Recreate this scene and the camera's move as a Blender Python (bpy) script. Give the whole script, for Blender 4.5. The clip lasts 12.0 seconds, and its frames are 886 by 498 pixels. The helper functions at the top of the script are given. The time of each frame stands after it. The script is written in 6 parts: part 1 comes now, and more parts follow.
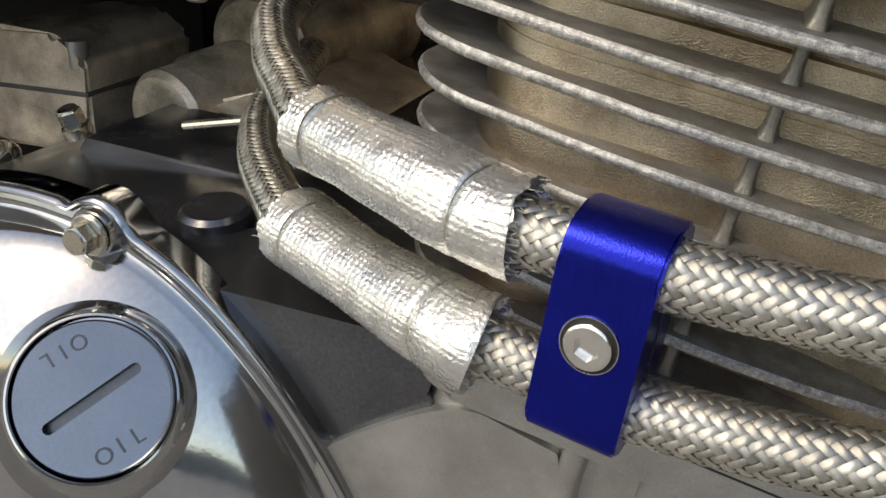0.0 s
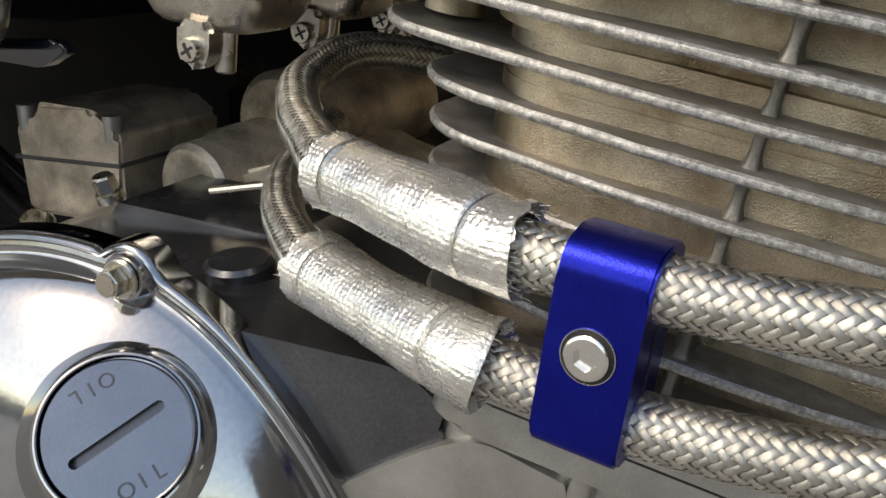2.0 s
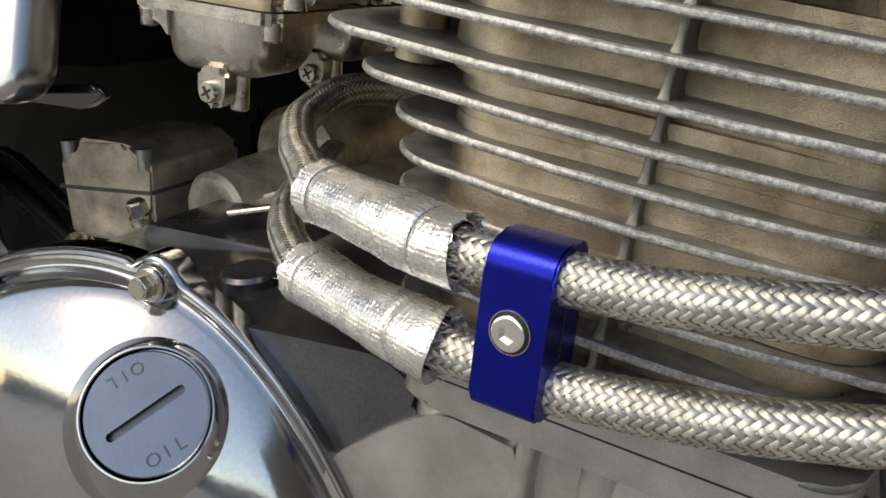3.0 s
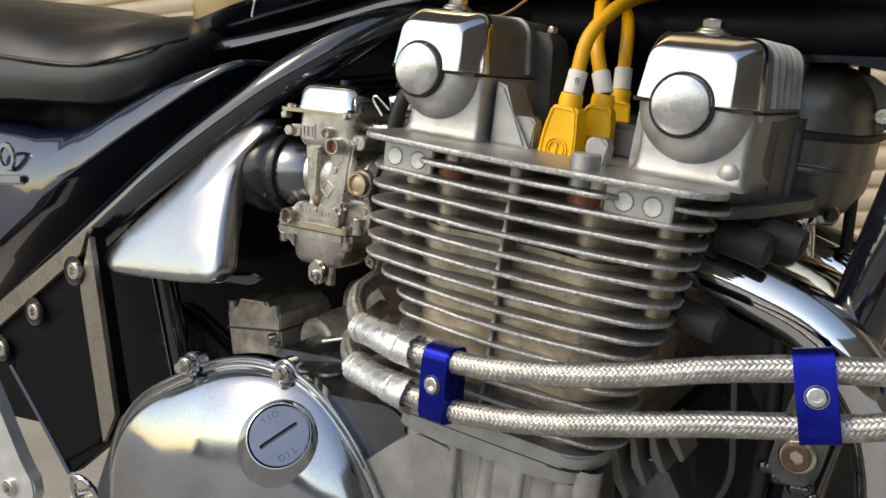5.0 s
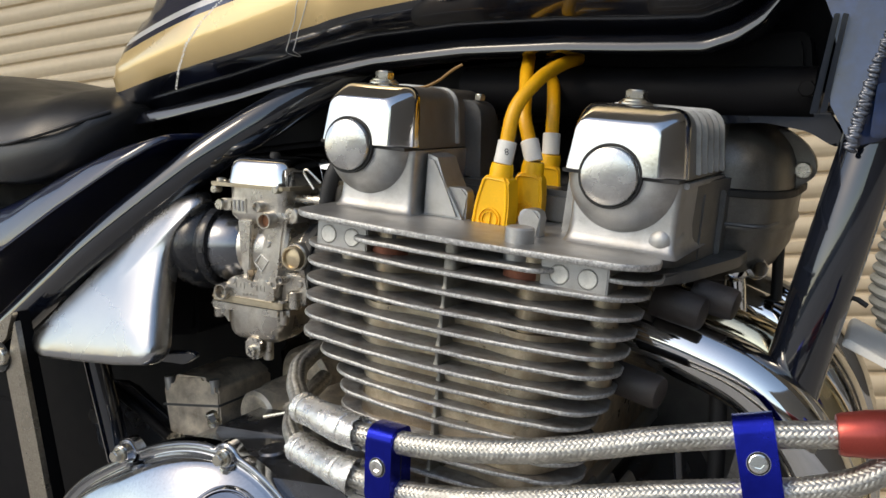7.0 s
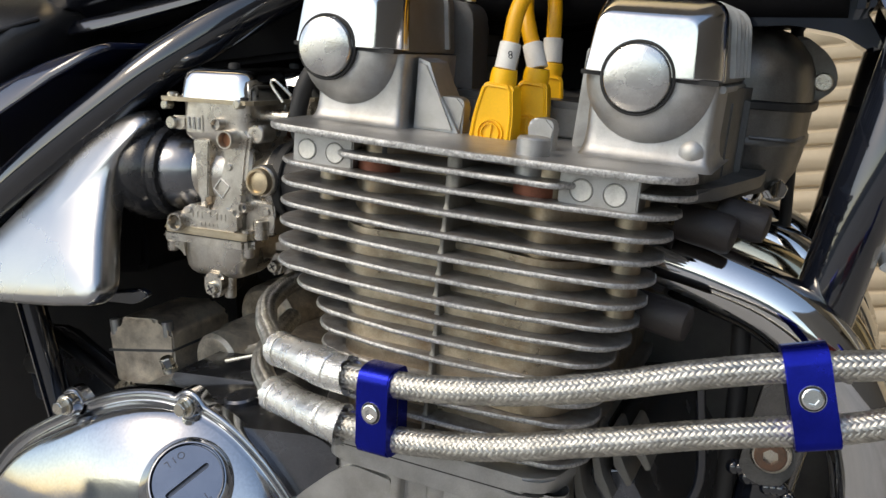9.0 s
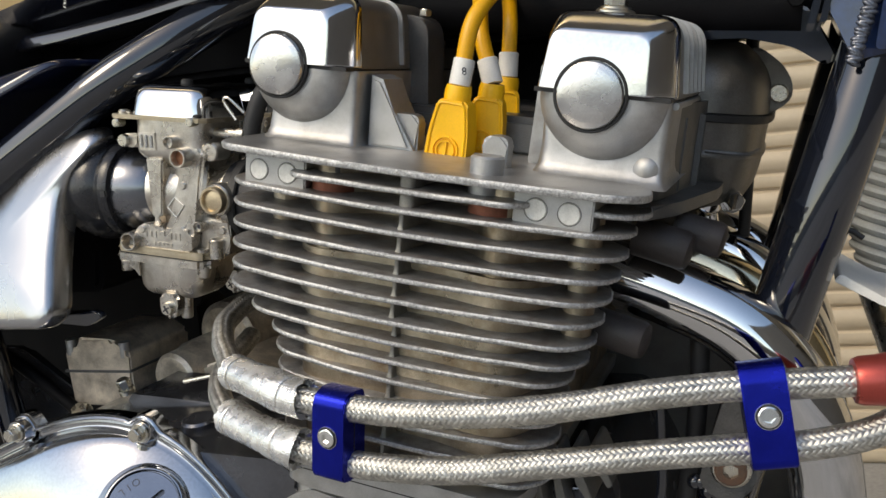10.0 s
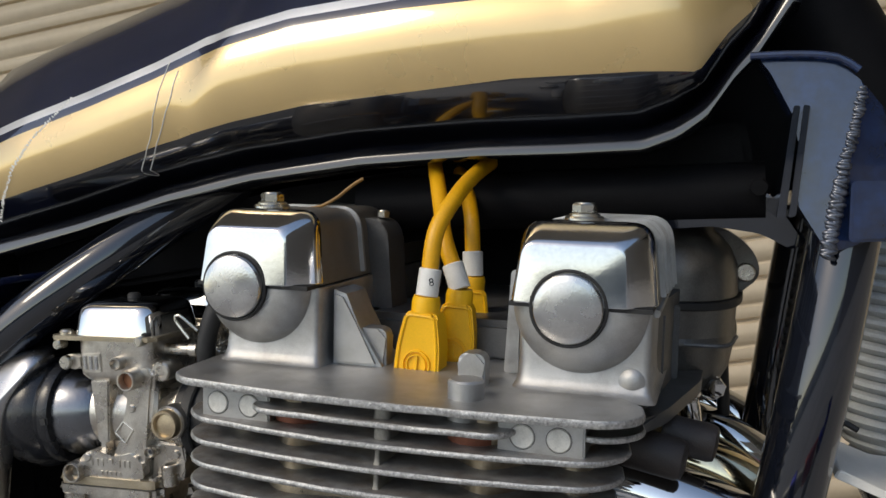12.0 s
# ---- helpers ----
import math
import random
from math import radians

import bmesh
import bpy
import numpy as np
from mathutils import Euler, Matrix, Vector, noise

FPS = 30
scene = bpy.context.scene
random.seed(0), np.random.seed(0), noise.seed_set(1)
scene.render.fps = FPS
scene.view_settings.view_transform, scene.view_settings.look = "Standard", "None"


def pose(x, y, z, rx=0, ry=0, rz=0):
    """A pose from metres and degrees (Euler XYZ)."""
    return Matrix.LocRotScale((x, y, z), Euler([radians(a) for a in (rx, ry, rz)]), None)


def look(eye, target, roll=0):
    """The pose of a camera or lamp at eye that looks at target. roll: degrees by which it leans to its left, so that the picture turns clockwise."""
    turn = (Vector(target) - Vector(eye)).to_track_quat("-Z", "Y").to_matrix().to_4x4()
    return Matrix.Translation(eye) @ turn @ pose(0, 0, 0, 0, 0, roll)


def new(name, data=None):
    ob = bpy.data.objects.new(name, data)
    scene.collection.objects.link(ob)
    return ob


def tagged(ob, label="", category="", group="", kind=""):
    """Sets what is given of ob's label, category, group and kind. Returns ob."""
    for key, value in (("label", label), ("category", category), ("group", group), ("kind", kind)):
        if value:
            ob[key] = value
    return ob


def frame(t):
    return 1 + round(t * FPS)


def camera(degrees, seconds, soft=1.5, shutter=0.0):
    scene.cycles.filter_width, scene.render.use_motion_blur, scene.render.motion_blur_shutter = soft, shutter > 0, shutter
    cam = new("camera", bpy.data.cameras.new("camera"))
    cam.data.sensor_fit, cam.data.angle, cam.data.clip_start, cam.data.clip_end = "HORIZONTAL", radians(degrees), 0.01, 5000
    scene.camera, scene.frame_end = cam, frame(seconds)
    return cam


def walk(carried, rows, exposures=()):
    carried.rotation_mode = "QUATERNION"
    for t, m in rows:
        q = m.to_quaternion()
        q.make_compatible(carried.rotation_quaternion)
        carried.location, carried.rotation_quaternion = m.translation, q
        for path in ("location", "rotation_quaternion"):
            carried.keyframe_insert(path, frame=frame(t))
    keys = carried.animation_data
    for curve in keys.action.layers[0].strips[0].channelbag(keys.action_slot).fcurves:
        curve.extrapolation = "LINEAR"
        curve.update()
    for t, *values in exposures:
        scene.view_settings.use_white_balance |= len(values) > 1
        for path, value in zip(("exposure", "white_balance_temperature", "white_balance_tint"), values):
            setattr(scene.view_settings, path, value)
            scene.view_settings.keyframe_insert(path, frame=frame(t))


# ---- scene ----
cam = camera(53.1, 12.0)
PATH = [
    (0, (0.0044, -0.0015, 0.5926), (-0.6748, 1.6736, -0.2634), 1.27),
    (0.5, (0.0056, -0.0034, 0.5965), (-0.6932, 1.6862, -0.2139), 0.59),
    (1, (0.0031, -0.0012, 0.5929), (-0.6900, 1.7170, -0.1605), 0.97),
    (1.5, (0.0010, 0.0036, 0.5825), (-0.6543, 1.7556, -0.1254), 1.44),
    (2, (0.0136, -0.0164, 0.5833), (-0.7429, 1.7167, -0.0681), 0.59),
    (2.5, (0.0265, -0.0303, 0.5838), (-0.7486, 1.6972, -0.0606), 0.41),
    (3, (0.0505, -0.0512, 0.5924), (-0.7801, 1.6687, -0.0010), -0.77),
    (3.5, (0.1295, -0.1362, 0.6098), (-0.8160, 1.5903, 0.2557), -2.93),
    (3.7, (0.1598, -0.1629, 0.6121), (-0.8393, 1.5404, 0.2949), -3.47),
    (5.3, (0.2600, -0.2920, 0.6609), (-0.7995, 1.3833, 0.3952), -2.31),
    (5.5, (0.2607, -0.2887, 0.6598), (-0.7864, 1.3921, 0.3799), -2.68),
    (6, (0.2784, -0.2633, 0.6701), (-0.6792, 1.4738, 0.4138), -4.40),
    (6.5, (0.2834, -0.2869, 0.6913), (-0.7259, 1.4298, 0.5067), -5.86),
    (6.7, (0.2746, -0.2840, 0.6883), (-0.6984, 1.4517, 0.4869), -5.19),
    (8.3, (0.1987, -0.2387, 0.6670), (-0.6535, 1.5622, 0.4920), -5.13),
    (8.5, (0.1949, -0.2289, 0.6677), (-0.6309, 1.5820, 0.4708), -5.10),
    (9, (0.1941, -0.2385, 0.6624), (-0.6150, 1.5599, 0.3290), -4.68),
    (9.5, (0.1940, -0.2395, 0.6617), (-0.5868, 1.5582, 0.2638), -4.38),
    (10, (0.2002, -0.2281, 0.6699), (-0.5523, 1.5944, 0.3351), -5.30),
    (10.5, (0.2043, -0.2270, 0.6853), (-0.5386, 1.6148, 0.4490), -6.67),
    (11, (0.2002, -0.2228, 0.6863), (-0.5256, 1.6310, 0.4950), -7.09),
    (11.5, (0.1931, -0.2112, 0.6935), (-0.4801, 1.6687, 0.5812), -6.95),
    (12, (0.1811, -0.2026, 0.7129), (-0.4315, 1.7003, 0.6530), -8.54),
]
LEAN_M = pose(0, 0, 0.0, 3.8, 1.1, 0)      # how the bike stands; the path is given in its frame
walk(cam, [(t, LEAN_M @ look(eye, target, roll)) for t, eye, target, roll in PATH], [(0.0, 0.72, 8300, 9), (2.5, 0.74, 8300, 9), (3.5, 0.86, 8200, 9), (6.0, 0.81, 7750, 9), (8.5, 0.84, 7550, 9), (9.5, 0.79, 7700, 9), (11.0, 0.80, 7500, 9), (11.5, 0.68, 7350, 9), (12.0, 0.50, 7300, 9)])

# ---- light ----
world = bpy.data.worlds.new("sky")
scene.world = world
world.use_nodes = True
wn = world.node_tree.nodes
sky = wn.new("ShaderNodeTexSky")
sky.sky_type = "NISHITA"
sky.sun_disc = False
SUN_ELEVATION, SUN_HEADING = 42.0, 210.0     # heading clockwise from +y
sky.sun_elevation = radians(SUN_ELEVATION)
sky.sun_rotation = radians(SUN_HEADING)
sky.dust_density = 1.0
wn["Background"].inputs["Strength"].default_value = 0.15
world.node_tree.links.new(sky.outputs["Color"], wn["Background"].inputs["Color"])

sun = new("sun", bpy.data.lights.new("sun", "SUN"))
sun.data.energy = 0.8
sun.data.angle = radians(20.0)
sun.data.color = (1.0, 0.94, 0.84)
sh = radians(SUN_HEADING)
sun_dir = Vector((math.sin(sh) * math.cos(radians(SUN_ELEVATION)), math.cos(sh) * math.cos(radians(SUN_ELEVATION)), math.sin(radians(SUN_ELEVATION))))
sun.matrix_basis = look(sun_dir * 20, (0, 0, 0))

# ---- materials ----


def surf(name, base, metal=0.0, rough=0.5, var=0.12, scale=60.0, bump=0.0, bscale=900.0, stain=None, amount=0.0, sscale=25.0, coat=0.0, rvar=0.1, rand=0.0, brushed=None):
    """A procedural surface: base colour with grain and clouds, a stain colour in blotches, a fine relief."""
    m = bpy.data.materials.new(name)
    m.use_nodes = True
    n, l = m.node_tree.nodes, m.node_tree.links
    b = n["Principled BSDF"]
    co = n.new("ShaderNodeTexCoord").outputs["Object"]
    if brushed:
        mp = n.new("ShaderNodeMapping")
        mp.inputs["Scale"].default_value = brushed
        l.new(co, mp.inputs["Vector"])
        fine_co = mp.outputs["Vector"]
    else:
        fine_co = co
    big = n.new("ShaderNodeTexNoise")
    big.inputs["Scale"].default_value, big.inputs["Detail"].default_value = scale, 6
    l.new(co, big.inputs["Vector"])
    fine = n.new("ShaderNodeTexNoise")
    fine.inputs["Scale"].default_value, fine.inputs["Detail"].default_value = bscale, 3
    l.new(fine_co, fine.inputs["Vector"])
    ramp = n.new("ShaderNodeMapRange")
    ramp.inputs["From Min"].default_value, ramp.inputs["From Max"].default_value = 0.3, 0.7
    ramp.inputs["To Min"].default_value, ramp.inputs["To Max"].default_value = 1 - var, 1 + var
    l.new(big.outputs["Fac"], ramp.inputs["Value"])
    ramp2 = n.new("ShaderNodeMapRange")
    ramp2.inputs["From Min"].default_value, ramp2.inputs["From Max"].default_value = 0.3, 0.7
    ramp2.inputs["To Min"].default_value, ramp2.inputs["To Max"].default_value = 1 - var * 0.7, 1 + var * 0.7
    l.new(fine.outputs["Fac"], ramp2.inputs["Value"])
    mul = n.new("ShaderNodeMath")
    mul.operation = "MULTIPLY"
    l.new(ramp.outputs["Result"], mul.inputs[0])
    l.new(ramp2.outputs["Result"], mul.inputs[1])
    value = mul.outputs[0]
    if rand:
        info = n.new("ShaderNodeNewGeometry").outputs["Random Per Island"]
        rr = n.new("ShaderNodeMapRange")
        rr.inputs["To Min"].default_value, rr.inputs["To Max"].default_value = 1 - rand, 1 + rand
        l.new(info, rr.inputs["Value"])
        m2 = n.new("ShaderNodeMath")
        m2.operation = "MULTIPLY"
        l.new(value, m2.inputs[0])
        l.new(rr.outputs["Result"], m2.inputs[1])
        value = m2.outputs[0]
    colour = n.new("ShaderNodeVectorMath")
    colour.operation = "SCALE"
    colour.inputs[0].default_value = base
    l.new(value, colour.inputs["Scale"])
    out = colour.outputs["Vector"]
    if stain:
        st = n.new("ShaderNodeTexNoise")
        st.inputs["Scale"].default_value, st.inputs["Detail"].default_value = sscale, 8
        st.inputs["Roughness"].default_value = 0.65
        l.new(co, st.inputs["Vector"])
        sr = n.new("ShaderNodeMapRange")
        sr.inputs["From Min"].default_value, sr.inputs["From Max"].default_value = 0.45, 0.7
        sr.inputs["To Max"].default_value = amount
        l.new(st.outputs["Fac"], sr.inputs["Value"])
        mix = n.new("ShaderNodeMix")
        mix.data_type = "RGBA"
        mix.inputs["B"].default_value = (*stain, 1)
        l.new(sr.outputs["Result"], mix.inputs["Factor"])
        l.new(out, mix.inputs["A"])
        out = mix.outputs["Result"]
    l.new(out, b.inputs["Base Color"])
    b.inputs["Metallic"].default_value = metal
    rm = n.new("ShaderNodeMapRange")
    rm.inputs["From Min"].default_value, rm.inputs["From Max"].default_value = 0.3, 0.7
    rm.inputs["To Min"].default_value, rm.inputs["To Max"].default_value = max(rough * (1 - rvar * 2), 0.01), min(rough * (1 + rvar * 2), 1)
    l.new(big.outputs["Fac"], rm.inputs["Value"])
    l.new(rm.outputs["Result"], b.inputs["Roughness"])
    b.inputs["Coat Weight"].default_value, b.inputs["Coat Roughness"].default_value, b.inputs["Coat IOR"].default_value = coat, 0.03, 1.6
    if bump:
        bp = n.new("ShaderNodeBump")
        bp.inputs["Strength"].default_value, bp.inputs["Distance"].default_value = bump, 0.0006
        l.new(fine.outputs["Fac"], bp.inputs["Height"])
        l.new(bp.outputs["Normal"], b.inputs["Normal"])
    return m


TAN, SOOT, RUST = (0.36, 0.27, 0.15), (0.05, 0.045, 0.04), (0.2, 0.09, 0.04)
fin_face = surf("fin_face", (0.31, 0.312, 0.315), 0.5, 0.40, 0.35, 160, 0.45, 2600, (0.17, 0.115, 0.06), 0.6, 70)
fin_edge = surf("fin_edge", (0.48, 0.48, 0.475), 0.65, 0.38, 0.34, 900, 0.35, 3600, SOOT, 0.6, 420)
barrel_mat = surf("barrel_cast", (0.50, 0.425, 0.32), 0.95, 0.33, 0.30, 70, 0.4, 2600, (0.18, 0.105, 0.045), 0.75, 40)
cast = surf("cast_alloy", (0.44, 0.44, 0.435), 0.75, 0.40, 0.12, 60, 0.3, 2400, (0.16, 0.145, 0.12), 0.45, 40)
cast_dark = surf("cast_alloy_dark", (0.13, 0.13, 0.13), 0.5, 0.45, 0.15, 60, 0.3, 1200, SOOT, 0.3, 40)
cast_pale = surf("painted_crankcase", (0.47, 0.47, 0.46), 0.8, 0.36, 0.14, 60, 0.25, 2200, (0.24, 0.22, 0.18), 0.45, 45)
clutch_alloy = surf("polished_cover_alloy", (0.46, 0.47, 0.49), 1.0, 0.12, 0.08, 24, 0.03, 500, None, rvar=0.3)
polished = surf("polished_alloy", (0.60, 0.605, 0.615), 1.0, 0.14, 0.06, 30, 0.03, 500, None, rvar=0.25)
dull_cast = surf("dull_cast", (0.76, 0.67, 0.55), 0.55, 0.36, 0.3, 50, 0.35, 1500, (0.14, 0.085, 0.05), 0.75, 38)
satin = surf("satin_alloy", (0.60, 0.595, 0.585), 1.0, 0.27, 0.08, 60, 0.12, 900, None, rvar=0.2)
chrome = surf("chrome", (0.66, 0.66, 0.66), 1.0, 0.05, 0.02, 40, 0.0, 800)
chrome_warm = surf("warm_tint_chrome", (0.8, 0.68, 0.45), 1.0, 0.12, 0.08, 40, 0.03, 800)
bright_screw = surf("bright_screw", (0.86, 0.85, 0.82), 1.0, 0.16, 0.06, 150, 0.05, 1500)
steel = surf("zinc_steel", (0.68, 0.65, 0.57), 1.0, 0.28, 0.12, 150, 0.1, 1500, (0.3, 0.22, 0.12), 0.25, 150)
braid_mat = surf("braided_steel", (0.62, 0.605, 0.56), 1.0, 0.40, 0.10, 200, 0.0, 3000, None, rand=0.2)


def wires_on(m, wires):
    """Fine parallel wires across each woven band, along the band's own coordinates."""
    n, l = m.node_tree.nodes, m.node_tree.links
    uv = n.new("ShaderNodeTexCoord").outputs["UV"]
    wave = n.new("ShaderNodeTexWave")
    wave.bands_direction = "X"
    wave.inputs["Scale"].default_value = wires * 0.314
    l.new(uv, wave.inputs["Vector"])
    bp = n.new("ShaderNodeBump")
    bp.inputs["Strength"].default_value, bp.inputs["Distance"].default_value = 0.35, 0.00012
    l.new(wave.outputs["Fac"], bp.inputs["Height"])
    l.new(bp.outputs["Normal"], n["Principled BSDF"].inputs["Normal"])


wires_on(braid_mat, 7)
rubber = surf("black_rubber", (0.018, 0.018, 0.019), 0.0, 0.55, 0.15, 60, 0.15, 1200)
rubber_brown = surf("aged_rubber", (0.036, 0.029, 0.027), 0.0, 0.55, 0.2, 80, 0.3, 1200)
black_paint = surf("black_frame_paint", (0.006, 0.008, 0.014), 0.0, 0.12, 0.15, 40, 0.02, 300, coat=1.0)
case_dark = surf("dark_case_alloy", (0.13, 0.137, 0.155), 0.85, 0.24, 0.25, 40, 0.08, 900, (0.10, 0.09, 0.08), 0.35, 30)
black_gloss = surf("black_tank_paint", (0.006, 0.007, 0.012), 0.0, 0.2, 0.1, 20, 0.0, 500, coat=1.0)
navy_gloss = surf("navy_tank_paint", (0.006, 0.010, 0.032), 0.0, 0.2, 0.1, 20, 0.0, 500, coat=1.0)
gold_paint = surf("gold_tank_paint", (0.74, 0.53, 0.24), 0.45, 0.3, 0.05, 15, 0.02, 4000, coat=1.0)
silver_paint = surf("silver_stripe_paint", (0.7, 0.7, 0.7), 0.4, 0.35, 0.05, 30, coat=1.0)
blue_anodised = surf("blue_anodised_alloy", (0.008, 0.016, 0.31), 0.9, 0.25, 0.14, 60, 0.14, 320, None, brushed=(8.0, 8.0, 0.35))
red_anodised = surf("red_anodised_alloy", (0.42, 0.075, 0.06), 0.75, 0.32, 0.06, 60, 0.05, 900)
yellow = surf("yellow_silicone", (0.92, 0.50, 0.012), 0.0, 0.40, 0.06, 60, 0.1, 900)
yellow_lead = surf("yellow_lead", (0.80, 0.40, 0.012), 0.0, 0.4, 0.08, 60, 0.1, 900)
white_sleeve = surf("white_sleeve", (0.75, 0.74, 0.7), 0.0, 0.5, 0.05, 60)
brass = surf("brass", (0.56, 0.46, 0.32), 0.9, 0.35, 0.12, 120, 0.1, 900)
copper = surf("copper_stud", (0.28, 0.1, 0.06), 0.5, 0.5, 0.2, 100)
foil = surf("foil_cloth", (0.86, 0.86, 0.845), 0.85, 0.27, 0.08, 120, 0.5, 1100, (0.45, 0.42, 0.36), 0.3, 150, rvar=0.2)
fibre = surf("glass_fibre", (0.7, 0.67, 0.6), 0.0, 0.7, 0.1, 200)
leather = surf("black_leather", (0.022, 0.022, 0.023), 0.0, 0.33, 0.15, 30, 0.35, 900)
engrave = surf("engraved_shade", (0.05, 0.05, 0.06), 0.6, 0.5, 0.1, 100)
groove_dark = surf("gasket_and_shade_dark", (0.02, 0.02, 0.02), 0.1, 0.6, 0.1, 100)
carb_alloy = surf("carburettor_alloy", (0.62, 0.59, 0.54), 0.95, 0.29, 0.16, 70, 0.22, 1600, (0.22, 0.16, 0.10), 0.5, 60)
gaiter = surf("grey_gaiter", (0.42, 0.44, 0.44), 0.0, 0.42, 0.1, 60, 0.1, 800)
wear_silver = surf("worn_metal_bracket", (0.68, 0.69, 0.69), 0.6, 0.42, 0.1, 60)
# near-black, reflection cut down: also stands in for shade in deep gaps
plastic_and_shade = surf("dark_plastic_and_shade", (0.006, 0.006, 0.007), 0.0, 0.55, 0.15, 40, 0.2, 900)
plastic_and_shade.node_tree.nodes["Principled BSDF"].inputs["Specular IOR Level"].default_value = 0.08
shade_wall_mat = surf("shade_wall_mat", (0.07, 0.065, 0.06), 0.0, 0.8, 0.15, 1.5, 0.2, 80, (0.10, 0.09, 0.08), 0.3, 0.8)
shutter_mat = surf("shutter_enamel", (0.60, 0.50, 0.36), 0.05, 0.5, 0.05, 3, 0.0, 60, (0.35, 0.27, 0.18), 0.15, 2)
concrete = surf("concrete", (0.36, 0.355, 0.345), 0.0, 0.85, 0.15, 2, 0.3, 120, (0.17, 0.165, 0.16), 0.4, 1.2)
plaster = surf("plaster", (0.33, 0.32, 0.30), 0.0, 0.85, 0.12, 1.5, 0.2, 80, (0.25, 0.24, 0.22), 0.3, 0.8)

from mathutils import bvhtree

# ---- building tools ----
I4 = Matrix.Identity(4)
# engine frame: u forward along the fins, v into the bike, w up the cylinders
ENG = pose(0.02, 0.18, 0.63, 0, 10.4, 0)


def finish(name, bm, mats, angle=35):
    me = bpy.data.meshes.new(name)
    bmesh.ops.recalc_face_normals(bm, faces=bm.faces)
    bm.to_mesh(me)
    bm.free()
    for f in me.polygons:
        f.use_smooth = True
    me.set_sharp_from_angle(angle=radians(angle))
    for m in mats if isinstance(mats, (list, tuple)) else [mats]:
        me.materials.append(m)
    return me


def part(name, bm, mats, parent, label="", angle=35):
    ob = new(name, finish(name, bm, mats, angle))
    ob.parent = parent
    return tagged(ob, label)


def shared(name, me, parent, m, label=""):
    ob = new(name, me)
    ob.parent = parent
    ob.matrix_basis = m
    return tagged(ob, label)


def along(p, d, up=(0, 0, 1)):
    """A frame at p whose z points along d."""
    z = Vector(d).normalized()
    up = Vector(up)
    if abs(z.dot(up)) > 0.98:
        up = Vector((1, 0, 0))
    x = up.cross(z).normalized()
    y = z.cross(x)
    return Matrix.Translation(p) @ Matrix((x, y, z)).transposed().to_4x4()


def lathe(bm, prof, m=I4, seg=32, mat=0, start=0.0, sweep_deg=360.0):
    """Turns a profile of (radius, height) about the z axis of m."""
    full = sweep_deg >= 360
    count = seg if full else seg + 1
    rings = []
    for r, h in prof:
        if r < 1e-6:
            rings.append([bm.verts.new(m @ Vector((0, 0, h)))])
        else:
            rings.append([bm.verts.new(m @ Vector((r * math.cos(a), r * math.sin(a), h))) for a in (radians(start + sweep_deg * i / seg) for i in range(count))])
    for a, b in zip(rings, rings[1:]):
        for i in range(seg):
            j = (i + 1) % count
            q = [a[i % len(a)], a[j % len(a)], b[j % len(b)], b[i % len(b)]]
            q = [v for k, v in enumerate(q) if v not in q[:k]]
            if len(q) > 2:
                f = bm.faces.new(q)
                f.material_index = mat
    return bm


def prism(bm, outline, h0, h1, m=I4, bevel=0.0, seg=2, mat=0, top_only=False):
    """An outline of (a, b) raised from h0 to h1 along the z axis of m, its edges rounded."""
    lo = [bm.verts.new(m @ Vector((a, b, h0))) for a, b in outline]
    hi = [bm.verts.new(m @ Vector((a, b, h1))) for a, b in outline]
    n = len(outline)
    made = [bm.faces.new(lo[::-1]), bm.faces.new(hi)]
    made += [bm.faces.new((lo[i], lo[(i + 1) % n], hi[(i + 1) % n], hi[i])) for i in range(n)]
    for f in made:
        f.material_index = mat
    if bevel:
        rim = list(made[1].edges) + ([] if top_only else list(made[0].edges))
        bmesh.ops.bevel(bm, geom=rim, offset=bevel, segments=seg, affect="EDGES", clamp_overlap=True, material=-1)
    return bm


def skin(bm, rings, cap=False):
    """Closed rings of equal count joined in order."""
    n = len(rings[0])
    for a, b in zip(rings, rings[1:]):
        for k in range(n):
            bm.faces.new((a[k], a[(k + 1) % n], b[(k + 1) % n], b[k]))
    if cap:
        bm.faces.new(rings[0][::-1])
        bm.faces.new(rings[-1])
    return bm


def rounded(pts, r, n=5):
    """Rounds the corners of a polygon; r may be one radius or one for each corner."""
    out = []
    k = len(pts)
    for i in range(k):
        p, a, b = Vector(pts[i]), Vector(pts[i - 1]), Vector(pts[(i + 1) % k])
        ri = r[i] if isinstance(r, (list, tuple)) else r
        if ri <= 0:
            out.append(tuple(p))
            continue
        da, db = (a - p), (b - p)
        d = min(ri, da.length * 0.48, db.length * 0.48)
        s, e = p + da.normalized() * d, p + db.normalized() * d
        for t in (j / n for j in range(n + 1)):
            out.append(tuple(s * (1 - t) ** 2 + p * 2 * t * (1 - t) + e * t ** 2))
    return out


